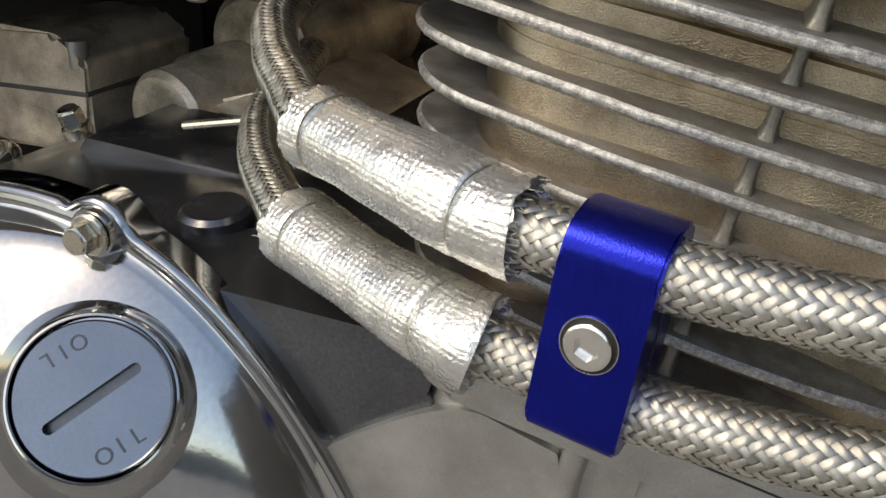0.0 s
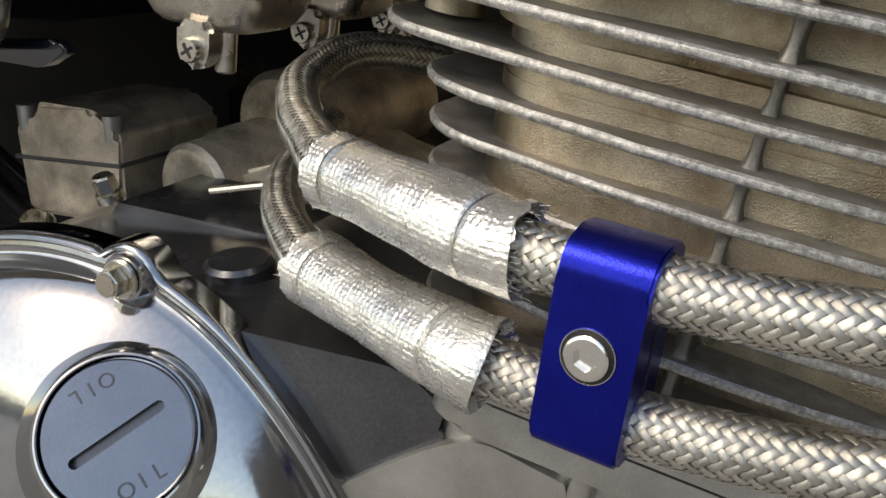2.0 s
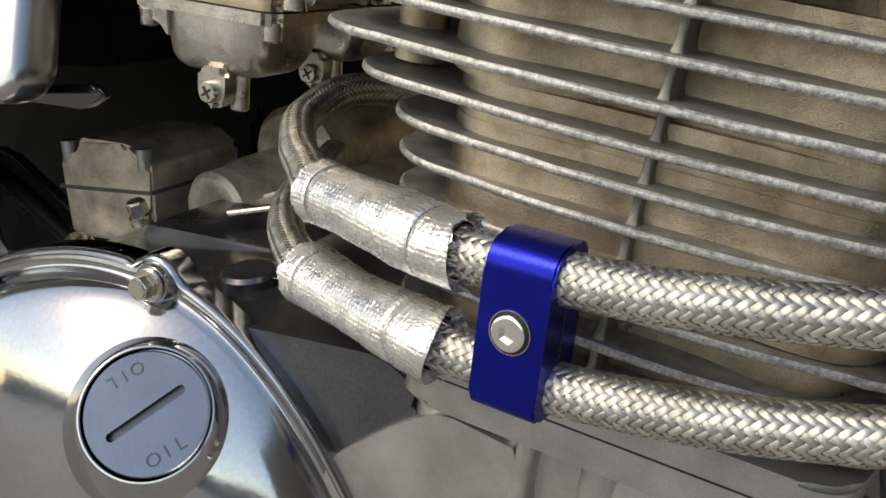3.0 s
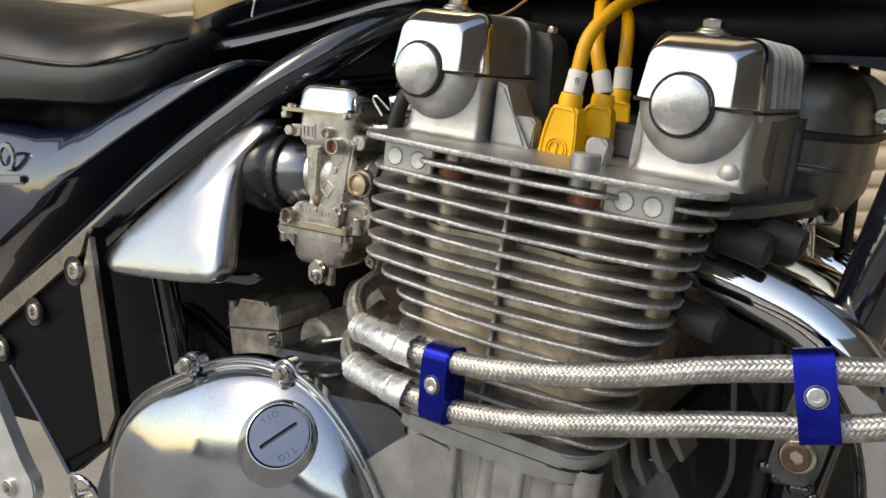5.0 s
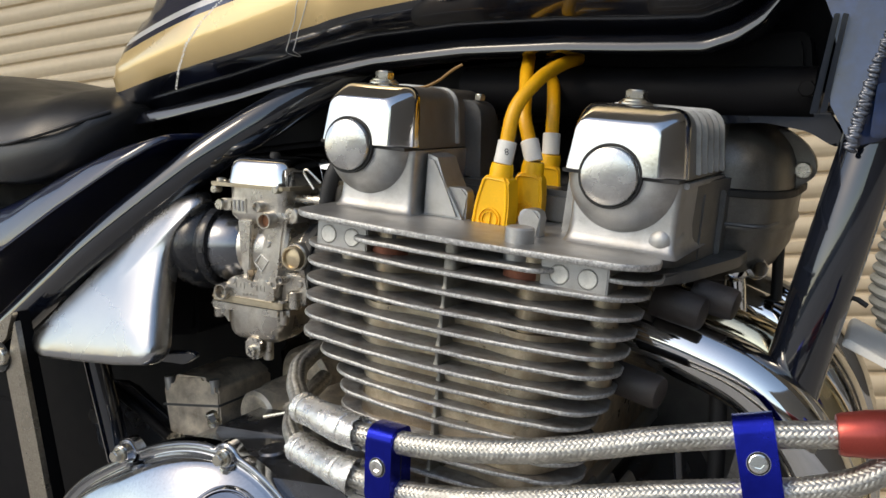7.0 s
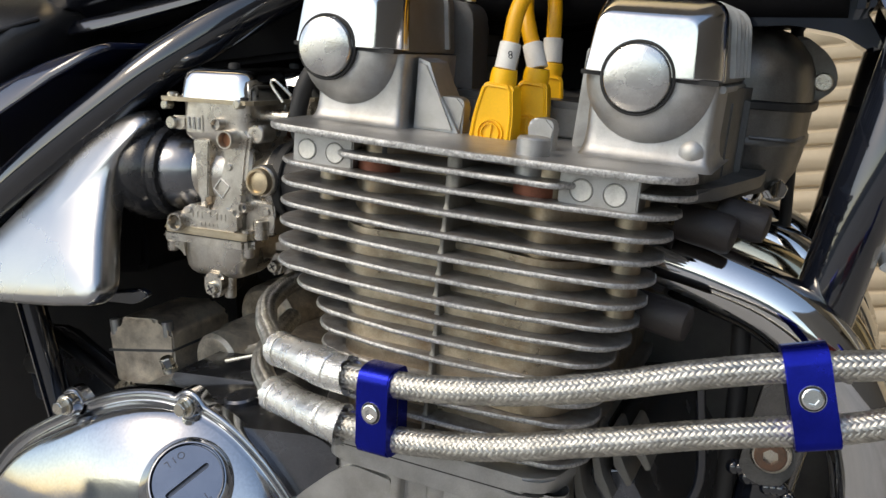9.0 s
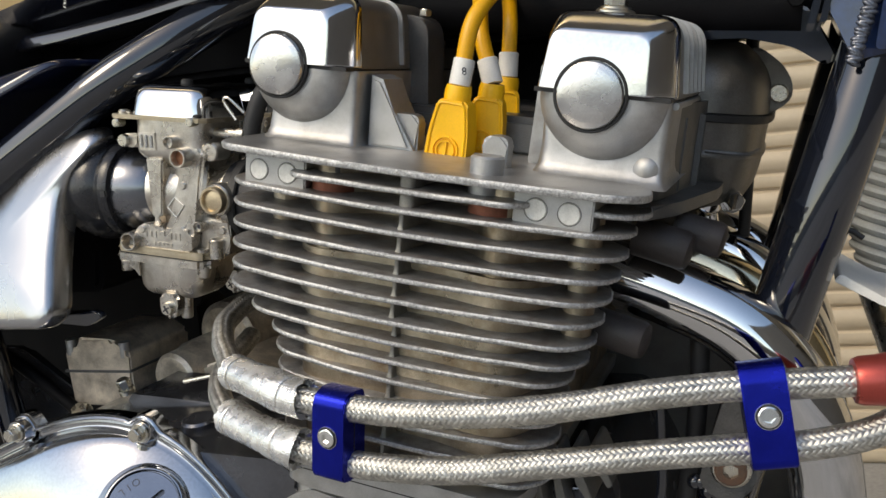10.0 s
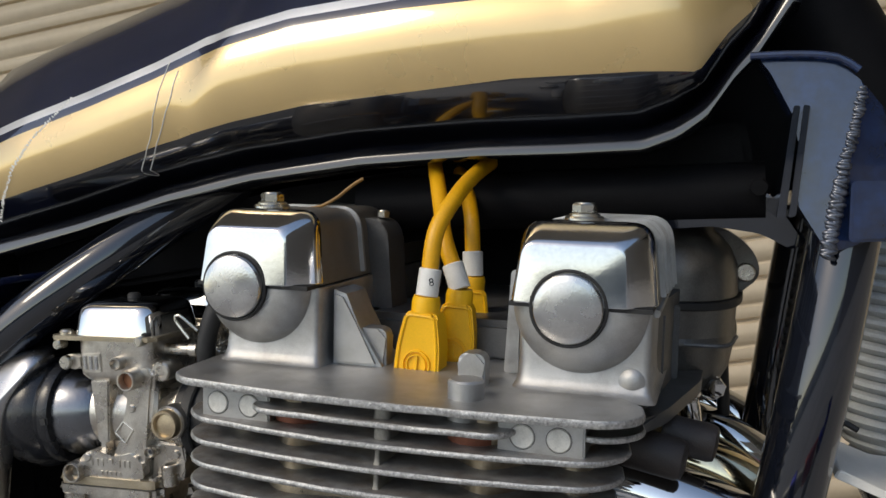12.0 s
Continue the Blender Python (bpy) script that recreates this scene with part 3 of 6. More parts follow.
def build_cam_cover(u0, u1, cap_u, ribs, label):
    bm = bmesh.new()
    o = cover_outline(u0 + 0.0008, u1 - 0.0003, 0.0505, 0.0893, 0.006, 0.012)
    prism(bm, o, -0.37, -0.0400, EFACE, 0.0015, 3)
    cover = part("cam_cover", bm, cast_mid, bike, label)
    bm = bmesh.new()
    # a flat face that folds back into a sloping top and front side
    outer = rounded([(u0, 0.0512), (u1, 0.0512), (u1 - 0.004, 0.0898), (u0 + 0.005, 0.0898)], [0.001, 0.001, 0.010, 0.010], 6)
    inner = rounded([(u0 + 0.0045, 0.0512), (u1 - 0.0135, 0.0512), (u1 - 0.0155, 0.0785), (u0 + 0.0075, 0.0785)], [0.001, 0.001, 0.006, 0.006], 6)
    rings = [[bm.verts.new(EFACE @ Vector((x, y, -0.0410))) for x, y in outer]]
    for t, h in ((0.0, -0.0405), (0.01, -0.0385), (0.05, -0.0365), (0.14, -0.0342), (0.35, -0.0303), (0.60, -0.0262), (0.78, -0.0238), (0.90, -0.0227), (0.97, -0.0224), (1.0, -0.02235)):
        rings.append([bm.verts.new(EFACE @ Vector((a[0] + (b[0] - a[0]) * t, a[1] + (b[1] - a[1]) * t, h - 0.09 * (a[1] + (b[1] - a[1]) * t - 0.0512)))) for a, b in zip(outer, inner)])
    cu = (u0 + u1) / 2 - 0.004
    rings.append([bm.verts.new(EFACE @ Vector((cu + (x - cu) * 0.5, 0.0512 + (y - 0.0512) * 0.5, -0.0221 - 0.045 * (y - 0.0512)))) for x, y in inner])
    n = len(outer)
    for a, b in zip(rings, rings[1:]):
        for k in range(n):
            bm.faces.new((a[k], a[(k + 1) % n], b[(k + 1) % n], b[k]))
    bm.faces.new(rings[-1])
    part("end_housing", bm, polished, cover, "mirror-polished end of the cam cover", 55)
    # black joint line
    bm = bmesh.new()
    prism(bm, rounded([(u0 + 0.0015, 0.0492), (u1 - 0.0015, 0.0492), (u1 - 0.0015, 0.0514), (u0 + 0.0015, 0.0514)], 0.0003, 1), -0.36, -0.0245, EFACE)
    part("gasket", bm, groove_dark, cover, "black joint gasket")
    # flange on the lower edge
    bm = bmesh.new()
    prism(bm, rounded([(u0 + 0.001, 0.0455), (u1 + 0.0008, 0.0455), (u1 + 0.0008, 0.0492), (u0 + 0.001, 0.0492)], 0.0015, 2), -0.36, -0.040, EFACE, 0.001)
    part("flange", bm, cast, cover)
    # round end cap in its dark groove
    bm = bmesh.new()
    lathe(bm, [(0.0184, -0.004), (0.0184, 0.0005), (0.0178, 0.0008), (0.0168, 0.0006), (0.0165, -0.003)], EFACE @ Matrix.Translation((cap_u, 0.0497, -0.0226)), 48)
    part("cap_groove", bm, groove_dark, cover)
    bm = bmesh.new()
    lathe(bm, [(0.0165, -0.006), (0.0165, 0.0022), (0.0158, 0.0034), (0.0135, 0.0042), (0.0128, 0.0044), (0.007, 0.0052), (0, 0.0055)], EFACE @ Matrix.Translation((cap_u, 0.0497, -0.0226)), 56)
    part("cam_end_cap", bm, satin, cover, "round brushed cam end cap")
    # bolt on top
    m = ENG @ Matrix.Translation(((u0 + u1) / 2 - 0.003, 0.052, 0.0895))
    bm = bmesh.new()
    lathe(bm, [(0, 0), (0.0098, 0), (0.0098, 0.0012), (0.0088, 0.0022), (0, 0.0022)], m, 28)
    part("washer", bm, steel, cover)
    bm = bmesh.new()
    hex_bolt(bm, m @ pose(0, 0, 0.002, 0, 0, 20), 0.0062, 0.0062, 0.0078, 0.0014)
    part("bolt", bm, steel, cover, "bright hexagon bolt")
    for v, r in ribs:
        bm = bmesh.new()
        prism(bm, cover_outline(u0 + 0.003, u1 + r, 0.053, 0.0905, 0.006, 0.013), -v - 0.0024, -v, EFACE, 0.0010, 2)
        part("rib", bm, cast, cover)
    return cover


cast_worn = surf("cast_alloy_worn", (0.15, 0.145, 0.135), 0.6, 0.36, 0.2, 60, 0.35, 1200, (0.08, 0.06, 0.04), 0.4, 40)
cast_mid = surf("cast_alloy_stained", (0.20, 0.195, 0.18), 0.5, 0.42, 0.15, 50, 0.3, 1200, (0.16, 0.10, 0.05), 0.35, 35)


def build_covers():
    c = build_cam_cover(-0.120, -0.0535, -0.0958, ((0.0925, 0.0022),), "rear cam cover, polished at its end")
    bm = bmesh.new()
    prism(bm, cover_outline(-0.12, -0.04, 0.03, 0.083), -0.135, -0.108, EFACE, 0.004, 3)
    part("cover_hump", bm, cast_dark, c)
    bm = bmesh.new()
    hex_bolt(bm, ENG @ Matrix.Translation((-0.052, 0.122, 0.083)), 0.004, 0.004)
    part("bolt", bm, steel, c)
    c = build_cam_cover(0.0485, 0.1185, 0.0788, ((0.0600, 0.0022), (0.0745, 0.0028), (0.0890, 0.0034), (0.1035, 0.0040), (0.118, 0.0046)), "front cam cover, polished at its end, ribbed behind")
    # wide middle of the front cover, with its ear and screw
    def loaf(bm, levels, power=3.4, cu=0.0985, cv=0.237):
        rings = []
        for w, a, b in levels:
            ring = []
            for k in range(64):
                t = 2 * math.pi * k / 64
                c, d = math.cos(t), math.sin(t)
                f = (abs(c) ** power + abs(d) ** power) ** (-1 / power)
                ring.append(bm.verts.new(eng(cu + a * f * c, cv + b * f * d, w)))
            rings.append(ring)
        return skin(bm, rings, True)

    bm = bmesh.new()
    loaf(bm, [(0.040, 0.0590, 0.0915), (0.052, 0.0585, 0.0910), (0.060, 0.0570, 0.089), (0.068, 0.0535, 0.085), (0.076, 0.0470, 0.078), (0.082, 0.038, 0.068), (0.0855, 0.026, 0.055), (0.087, 0.012, 0.040)])
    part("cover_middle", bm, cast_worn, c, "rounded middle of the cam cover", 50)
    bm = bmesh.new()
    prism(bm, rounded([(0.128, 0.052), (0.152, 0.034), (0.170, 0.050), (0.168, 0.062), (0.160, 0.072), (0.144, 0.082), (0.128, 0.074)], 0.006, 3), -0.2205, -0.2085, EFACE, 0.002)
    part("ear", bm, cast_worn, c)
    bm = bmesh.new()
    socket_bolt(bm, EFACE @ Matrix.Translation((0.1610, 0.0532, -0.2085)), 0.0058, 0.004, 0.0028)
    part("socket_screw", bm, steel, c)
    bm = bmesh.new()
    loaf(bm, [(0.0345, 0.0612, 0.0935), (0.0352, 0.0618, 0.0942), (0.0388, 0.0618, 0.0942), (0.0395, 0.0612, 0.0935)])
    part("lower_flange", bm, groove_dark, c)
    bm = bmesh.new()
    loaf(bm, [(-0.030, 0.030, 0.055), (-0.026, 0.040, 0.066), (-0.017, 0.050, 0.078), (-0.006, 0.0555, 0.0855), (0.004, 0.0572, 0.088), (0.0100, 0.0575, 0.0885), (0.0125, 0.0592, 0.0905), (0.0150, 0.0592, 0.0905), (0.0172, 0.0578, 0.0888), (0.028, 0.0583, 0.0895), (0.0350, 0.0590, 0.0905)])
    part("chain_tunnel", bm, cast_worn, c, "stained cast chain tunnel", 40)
    bm = bmesh.new()
    tube(bm, [eng(0.128, 0.118, 0.02), eng(0.15, 0.12, 0.0205), eng(0.156, 0.15, 0.021)], 0.0012, 8)
    part("cast_line", bm, cast_dark, c)


def yellow_cap(v, u, w, s, face):
    """A flat silicone plug cap with its lead and white sleeve."""
    m = EFACE @ Matrix.Translation((u, w, -v)) @ pose(0, 0, 0, 0, face, -4)
    bm = bmesh.new()
    o = rounded([(-0.0125 * s, 0.0), (0.0125 * s, 0.0), (0.0118 * s, 0.02 * s), (0.0085 * s, 0.0375 * s), (-0.0085 * s, 0.0375 * s), (-0.0118 * s, 0.02 * s)], [0.004, 0.004, 0.006, 0.003, 0.003, 0.006], 4)
    prism(bm, o, -0.016 * s, -0.001, m, 0.0018, 3)
    cap = part("spark_plug_cap", bm, yellow, bike, "bright yellow silicone spark plug cap with a moulded ring")
    # raised rim and moulded ring
    bm = bmesh.new()
    rim = [(x * 0.86, 0.0195 * s + (y - 0.0195 * s) * 0.9) for x, y in o]
    tube_pts = [m @ Vector((x, y, -0.0008)) for x, y in rim]
    n = len(tube_pts)
    for i in range(n):
        a, b = tube_pts[i], tube_pts[(i + 1) % n]
        if (b - a).length > 1e-5:
            lathe(bm, [(0.0007, 0), (0.0007, (b - a).length)], along(a, b - a), 6)
    part("rim", bm, yellow, cap)
    bm = bmesh.new()
    for r in (0.0072, 0.0052):
        lathe(bm, [(r + 0.0005, -0.001), (r + 0.0003, 0.0002), (r - 0.0003, 0.0002), (r - 0.0005, -0.001)], m @ Matrix.Translation((0.0, 0.010 * s, 0)), 28)
    box(bm, (-0.0006, 0.006 * s, -0.001), (0.0006, 0.0145 * s, 0.0002), m, 0)
    box(bm, (-0.0035, 0.006 * s, -0.001), (0.0035, 0.0072 * s, 0.0002), m, 0)
    part("moulded_ring", bm, yellow, cap)
    bm = bmesh.new()
    nb, nt = m @ Vector((0, 0.036 * s, -0.0085)), m @ Vector((0, 0.0455 * s, -0.0085))
    lathe(bm, [(0.0075, 0), (0.0075, 0.006), (0.0068, (nt - nb).length), (0, (nt - nb).length)], along(nb, nt - nb), 20)
    part("neck", bm, yellow, cap)
    return cap, nt, (nt - nb).normalized()


def build_leads():
    runs = ((0.048, -0.0045, 0.0010, 1.0, 0, ((-0.0033, 0.060, 0.0634), (0.0015, 0.061, 0.0800), (0.0066, 0.080, 0.0985), (0.0065, 0.110, 0.1085), (0.0048, 0.15, 0.116), (0.0, 0.20, 0.120))),
            (0.074, 0.0075, 0.0045, 0.95, 8, ((0.0030, 0.084, 0.0600), (-0.0015, 0.086, 0.0750), (-0.0082, 0.100, 0.0900), (-0.0171, 0.120, 0.105), (-0.0322, 0.16, 0.118), (-0.045, 0.20, 0.124))),
            (0.112, 0.0062, 0.009, 0.92, 20, ((0.0085, 0.121, 0.0600), (0.0045, 0.122, 0.0760), (0.0006, 0.130, 0.0900), (-0.0091, 0.150, 0.105), (-0.0271, 0.19, 0.118), (-0.035, 0.22, 0.124))))
    for v, u, w, s, face, run in runs:
        cap, top, d = yellow_cap(v, u, w, s, face)
        pts = [eng(*p) for p in run]
        d = (pts[1] - top).normalized()
        bm = bmesh.new()
        lathe(bm, [(0.0045, 0), (0.0060, 0.0005), (0.0060, 0.0145), (0.0054, 0.015), (0.004, 0.015)], along(top - d * 0.0005, d), 20)
        part("sleeve", bm, white_sleeve, cap, "white number sleeve")
        if v < 0.06:
            bm = bmesh.new()
            mk = along(top + d * 0.008 + ENG.to_3x3() @ Vector((0.003, -0.0052, 0)), ENG.to_3x3() @ Vector((0.5, -0.86, 0)))
            for k in (-1, 1):
                lathe(bm, [(0.0007, -0.0003), (0.0012, -0.0003), (0.0012, 0.0001), (0.0007, 0.0001), (0.0007, -0.0003)], mk @ Matrix.Translation((0, k * 0.0009, 0)), 14)
            part("printed_mark", bm, engrave, cap)
        bm = bmesh.new()
        tube(bm, [top + d * 0.004] + pts[1:], 0.0046, 16, 0.004)
        part("ignition_lead", bm, yellow_lead, cap, "thick yellow ignition lead")


build_cylinders()
build_head()
build_covers()
build_leads()

# ---- crankcase ----


def build_crankcase():
    # deck under the cylinders
    bm = bmesh.new()
    deck = rounded([(-0.0625, BACK), (-0.0625, -0.012), (0.066, -0.012), (0.066, BACK)], [0, 0.012, 0.02, 0], 6)
    prism(bm, deck, -0.1768, -0.1655, ENG, 0.0018, 3)
    case = part("crankcase", bm, cast_pale, bike, "silver-painted crankcase with ribs")
    bm = bmesh.new()
    upper = rounded([(-0.0632, BACK), (-0.0632, -0.0125), (0.066, -0.0125), (0.074, 0.01), (0.074, BACK)], [0, 0.012, 0.012, 0.02, 0], 6)
    prism(bm, upper, -0.1652, -0.156, ENG, 0.0015, 3)
    part("deck_flange", bm, cast_pale, case, "flat gasket flange of the cylinder base")
    bm = bmesh.new()
    neck = rounded([(-0.060, BACK), (-0.060, -0.0045), (0.058, -0.0045), (0.064, BACK)], [0, 0.016, 0.02, 0], 6)
    prism(bm, neck, -0.26, -0.176, ENG, 0.002)
    part("case_neck", bm, cast_pale, case)
    for u, wd in ((-0.018, 0.0028), (0.028, 0.0035)):
        bm = bmesh.new()
        prism(bm, rounded([(u - wd, -0.0105), (u + wd, -0.0105), (u + wd * 1.6, 0.002), (u - wd * 1.6, 0.002)], 0.002, 3), -0.235, -0.1765, ENG)
        part("case_rib", bm, cast_pale, case)
    # rounded columns of the casting
    for u, r, top in ((-0.0500, 0.0110, -0.1775), (-0.022, 0.0050, -0.1775), (0.004, 0.0075, -0.1775), (0.0300, 0.0105, -0.1775), (0.0560, 0.0095, -0.1775), (0.0675, 0.0095, -0.166)):
        bm = bmesh.new()
        lathe(bm, [(r * 1.25, -0.26), (r * 1.05, -0.215), (r * 0.92, -0.192), (r * 0.95, top - 0.003), (r * 0.97, top + 0.001)], ENG @ Matrix.Translation((u, r - 0.0075, 0)), 28)
        part("case_column", bm, cast_pale, case)
    bm = bmesh.new()
    prism(bm, rounded([(-0.0629, BACK), (-0.0629, -0.0121), (0.0657, -0.0121), (0.0705, 0.01), (0.0705, BACK)], [0, 0.012, 0.014, 0.02, 0], 6), -0.1662, -0.1648, ENG)
    part("base_gasket", bm, groove_dark, case)
    # arched ignition-side boss below
    bm = bmesh.new()
    lathe(bm, [(0.075, -0.03), (0.072, -0.008), (0.066, -0.002), (0.060, -0.003), (0.057, -0.012), (0, -0.012)], EFACE @ Matrix.Translation((-0.012, -0.262, 0.004)), 48)
    part("side_boss", bm, cast_pale, case, "round boss with a raised rim")
    # web that runs back to the clutch side
    bm = bmesh.new()
    web = [(-0.060, 0.462), (-0.0725, 0.4560), (-0.0850, 0.4475), (-0.0975, 0.4390), (-0.1025, 0.432), (-0.105, 0.415), (-0.107, 0.24), (-0.02, 0.24), (-0.03, 0.46)]
    prism(bm, rounded(web, 0.006, 3), -0.24, -0.1705, SIDE, 0.004, 4)
    part("case_web", bm, cast_pale, case)
    bm = bmesh.new()
    prism(bm, rounded([(-0.1, 0.42), (-0.104, 0.441), (-0.100, 0.452), (-0.088, 0.461), (-0.06, 0.470), (-0.05, 0.43)], 0.004, 3), -0.262, -0.212, SIDE, 0.003)
    part("case_step", bm, cast_pale, case)
    # dark upper half of the gearbox behind the clutch cover
    bm = bmesh.new()
    gear = [(-0.062, 0.40), (-0.062, 0.462), (-0.080, 0.4765), (-0.168, 0.4785), (-0.25, 0.478), (-0.30, 0.462), (-0.36, 0.43), (-0.40, 0.36), (-0.40, 0.22), (-0.10, 0.22)]
    prism(bm, rounded(gear, 0.008, 4), -0.58, -0.1735, SIDE, 0.006, 5)
    part("gearbox_case", bm, case_dark, case, "dark satin gearbox half behind the clutch cover")
    bm = bmesh.new()
    plate = [(-0.252, 0.474), (-0.245, 0.483), (-0.168, 0.479), (-0.150, 0.470), (-0.155, 0.464), (-0.25, 0.468)]
    prism(bm, plate, -0.30, -0.246, SIDE, 0.001)
    part("top_plate", bm, case_dark, case)
    bm = bmesh.new()
    lathe(bm, [(0.0, 0.0095), (0.010, 0.0095), (0.0118, 0.008), (0.0125, -0.012)], along((-0.160, 0.212, 0.474), (0, -0.1, 1)), 28)
    part("case_boss", bm, case_dark, case)
    # fins on the front of the crankcase
    bm = bmesh.new()
    prism(bm, rounded([(0.05, 0.30), (0.055, 0.448), (0.088, 0.448), (0.11, 0.40), (0.11, 0.28)], 0.006, 3), -0.5, -0.225, SIDE, 0.003)
    part("front_wall", bm, case_dark, case)
    for k in range(4):
        x, y = 0.060 + 0.0095 * k, 0.206 + 0.007 * k
        low = 0.430 + 0.007 * k
        bm = bmesh.new()
        o = rounded([(x, 0.474), (x + 0.003, 0.474), (x + 0.0065, low + 0.014), (x + 0.0115, low), (x + 0.0085, low - 0.002), (x + 0.002, low + 0.010)], 0.0015, 3)
        prism(bm, o, -y - 0.03, -y, SIDE, 0.0008)
        part("front_fin", bm, cast_mid, case)


build_crankcase()


def cap_letters(text, size, m, mat, parent):
    """Real letters of the built-in font, one object each."""
    x = 0.0
    for ch in text:
        cu = bpy.data.curves.new("letter", "FONT")
        cu.body, cu.size, cu.extrude = ch, size, 0.00012
        cu.align_x, cu.align_y = "CENTER", "CENTER"
        tmp = bpy.data.objects.new("letter", cu)
        scene.collection.objects.link(tmp)
        dg = bpy.context.evaluated_depsgraph_get()
        me = bpy.data.meshes.new_from_object(tmp.evaluated_get(dg))
        bpy.data.objects.remove(tmp)
        me.materials.clear()
        me.materials.append(mat)
        me.transform(m @ Matrix.Translation(((x - (len(text) - 1) / 2) * size * 0.78, 0, 0)))
        ob = new("letter", me)
        ob.parent = parent
        x += 1


COVER_C = Vector((-0.226, 0.357))


def cover_radius(a):
    """The clutch cover's outline: nearly round, flatter towards the top rear."""
    r = 0.150
    r -= 0.018 * math.exp(-((a - radians(112)) / radians(32)) ** 2)
    r += 0.004 * math.exp(-((a - radians(60)) / radians(20)) ** 2)
    return r


COVER_BOLTS = ((-0.1665, 0.1650, 0.4912), (-0.2620, 0.1610, 0.4870), (-0.0935, 0.1650, 0.402), (-0.083, 0.1650, 0.300))


def rim_radius(a):
    """The flange's edge: the cover's outline, swelling into an ear at each bolt."""
    r = cover_radius(a)
    d = Vector((math.cos(a), math.sin(a)))
    for x, _, z in COVER_BOLTS:
        b = Vector((x, z)) - COVER_C
        t = b.dot(d)
        off = (b - d * t).length
        if t > 0 and off < 0.0098:
            far = t + math.sqrt(0.0098 ** 2 - off ** 2)
            k = 380.0
            r = math.log(math.exp(k * (r - 0.1)) + math.exp(k * (far - 0.1))) / k + 0.1
    return r


# slot walls and floor, darker than the cap
slot_metal = surf("dark_slot_metal", (0.13, 0.13, 0.14), 1.0, 0.30, 0.12, 120)


def build_clutch_cover():
    # dome, then a valley and a thin bead that follows the lobed edge
    prof = [(1.0, 1, 0.1775), (1.0, 1, 0.1700), (0.997, 1, 0.1680), (0.990, 1, 0.1670), (0.983, 1, 0.1673), (0.977, 1, 0.1690), (0.970, 0.9, 0.1704), (0.955, 0.6, 0.1706), (0.945, 0.3, 0.1708), (0.938, 0.1, 0.1700), (0.932, 0, 0.1675), (0.927, 0, 0.1645), (0.920, 0, 0.1617), (0.910, 0, 0.1590), (0.895, 0, 0.1563), (0.875, 0, 0.1538), (0.85, 0, 0.1515), (0.80, 0, 0.1479), (0.74, 0, 0.1443), (0.66, 0, 0.1403), (0.56, 0, 0.1356), (0.43, 0, 0.1312), (0.28, 0, 0.1275), (0.14, 0, 0.126)]
    bm = bmesh.new()
    seg = 256
    rings = []
    easy = [(0.80, 0.1508), (0.83, 0.1542), (0.86, 0.1580), (0.89, 0.1618), (0.915, 0.1655), (0.930, 0.1680), (0.945, 0.1700)]
    for f, lobe, y0 in prof:
        ring = []
        for k in range(seg):
            a = 2 * math.pi * k / seg
            near = math.exp(-(((a - radians(53) + math.pi) % (2 * math.pi) - math.pi) / radians(24)) ** 2)
            y = y0
            if 0.80 <= f <= 0.945:
                y = y0 + (max(y0, float(np.interp(f, [p[0] for p in easy], [p[1] for p in easy]))) - y0) * near
            r = cover_radius(a) * f + lobe * (rim_radius(a) - cover_radius(a))
            ring.append(bm.verts.new((COVER_C.x + r * math.cos(a), y, COVER_C.y + r * math.sin(a))))
        rings.append(ring)
    skin(bm, rings)
    tip = bm.verts.new((COVER_C.x, 0.1255, COVER_C.y))
    for k in range(seg):
        bm.faces.new((rings[-1][k], rings[-1][(k + 1) % seg], tip))
    # filler mouth: a slanted neck with a thin rim; the dome is drawn in beneath it
    n = Vector((0.40, -0.76, 0.52)).normalized()
    c = Vector((-0.1545, 0.1455, 0.4535)) + n * 0.0025
    slot = Vector((0.0125, 0.023, 0.0085))
    slot = (slot - n * slot.dot(n)).normalized()
    m = Matrix.Translation(c) @ Matrix((slot, n.cross(slot), n)).transposed().to_4x4()
    flare = [(0.0370, -0.0220), (0.0305, -0.0115), (0.0270, -0.0062), (0.0246, -0.0026), (0.0234, -0.0008), (0.0226, 0.0), (0.0220, 0.0001), (0.0215, -0.0006), (0.0214, -0.0018), (0.0214, -0.009)]
    cover = part("clutch_cover", bm, clutch_alloy, bike, "mirror-polished domed clutch cover", 60)
    for x, y, z in COVER_BOLTS:
        bm = bmesh.new()
        lathe(bm, [(0.0082, 0.008), (0.0076, 0.0018), (0.0070, 0.0004), (0.0, 0.0002)], Matrix.Translation((x, y, z)) @ pose(0, 0, 0, -90, 0, 0), 36)
        part("bolt_boss", bm, clutch_alloy, cover)
        bm = bmesh.new()
        hex_bolt(bm, Matrix.Translation((x, y, z)) @ pose(0, 0, 0, 90, 0, 0) @ pose(0, 0, 0, 0, 0, 15), 0.0044, 0.0062, 0.0060, 0.0014)
        part("bolt", bm, steel, cover, "zinc hexagon bolt")
    bm = bmesh.new()
    lathe(bm, flare, m, 96)
    part("filler_mouth", bm, clutch_alloy, cover, "polished raised rim round the filler cap")
    # cap with a sunk screwdriver slot
    bm = bmesh.new()
    seg, r = 64, 0.0204
    outer = [bm.verts.new(m @ Vector((r * math.cos(2 * math.pi * k / seg), r * math.sin(2 * math.pi * k / seg), 0.0))) for k in range(seg)]
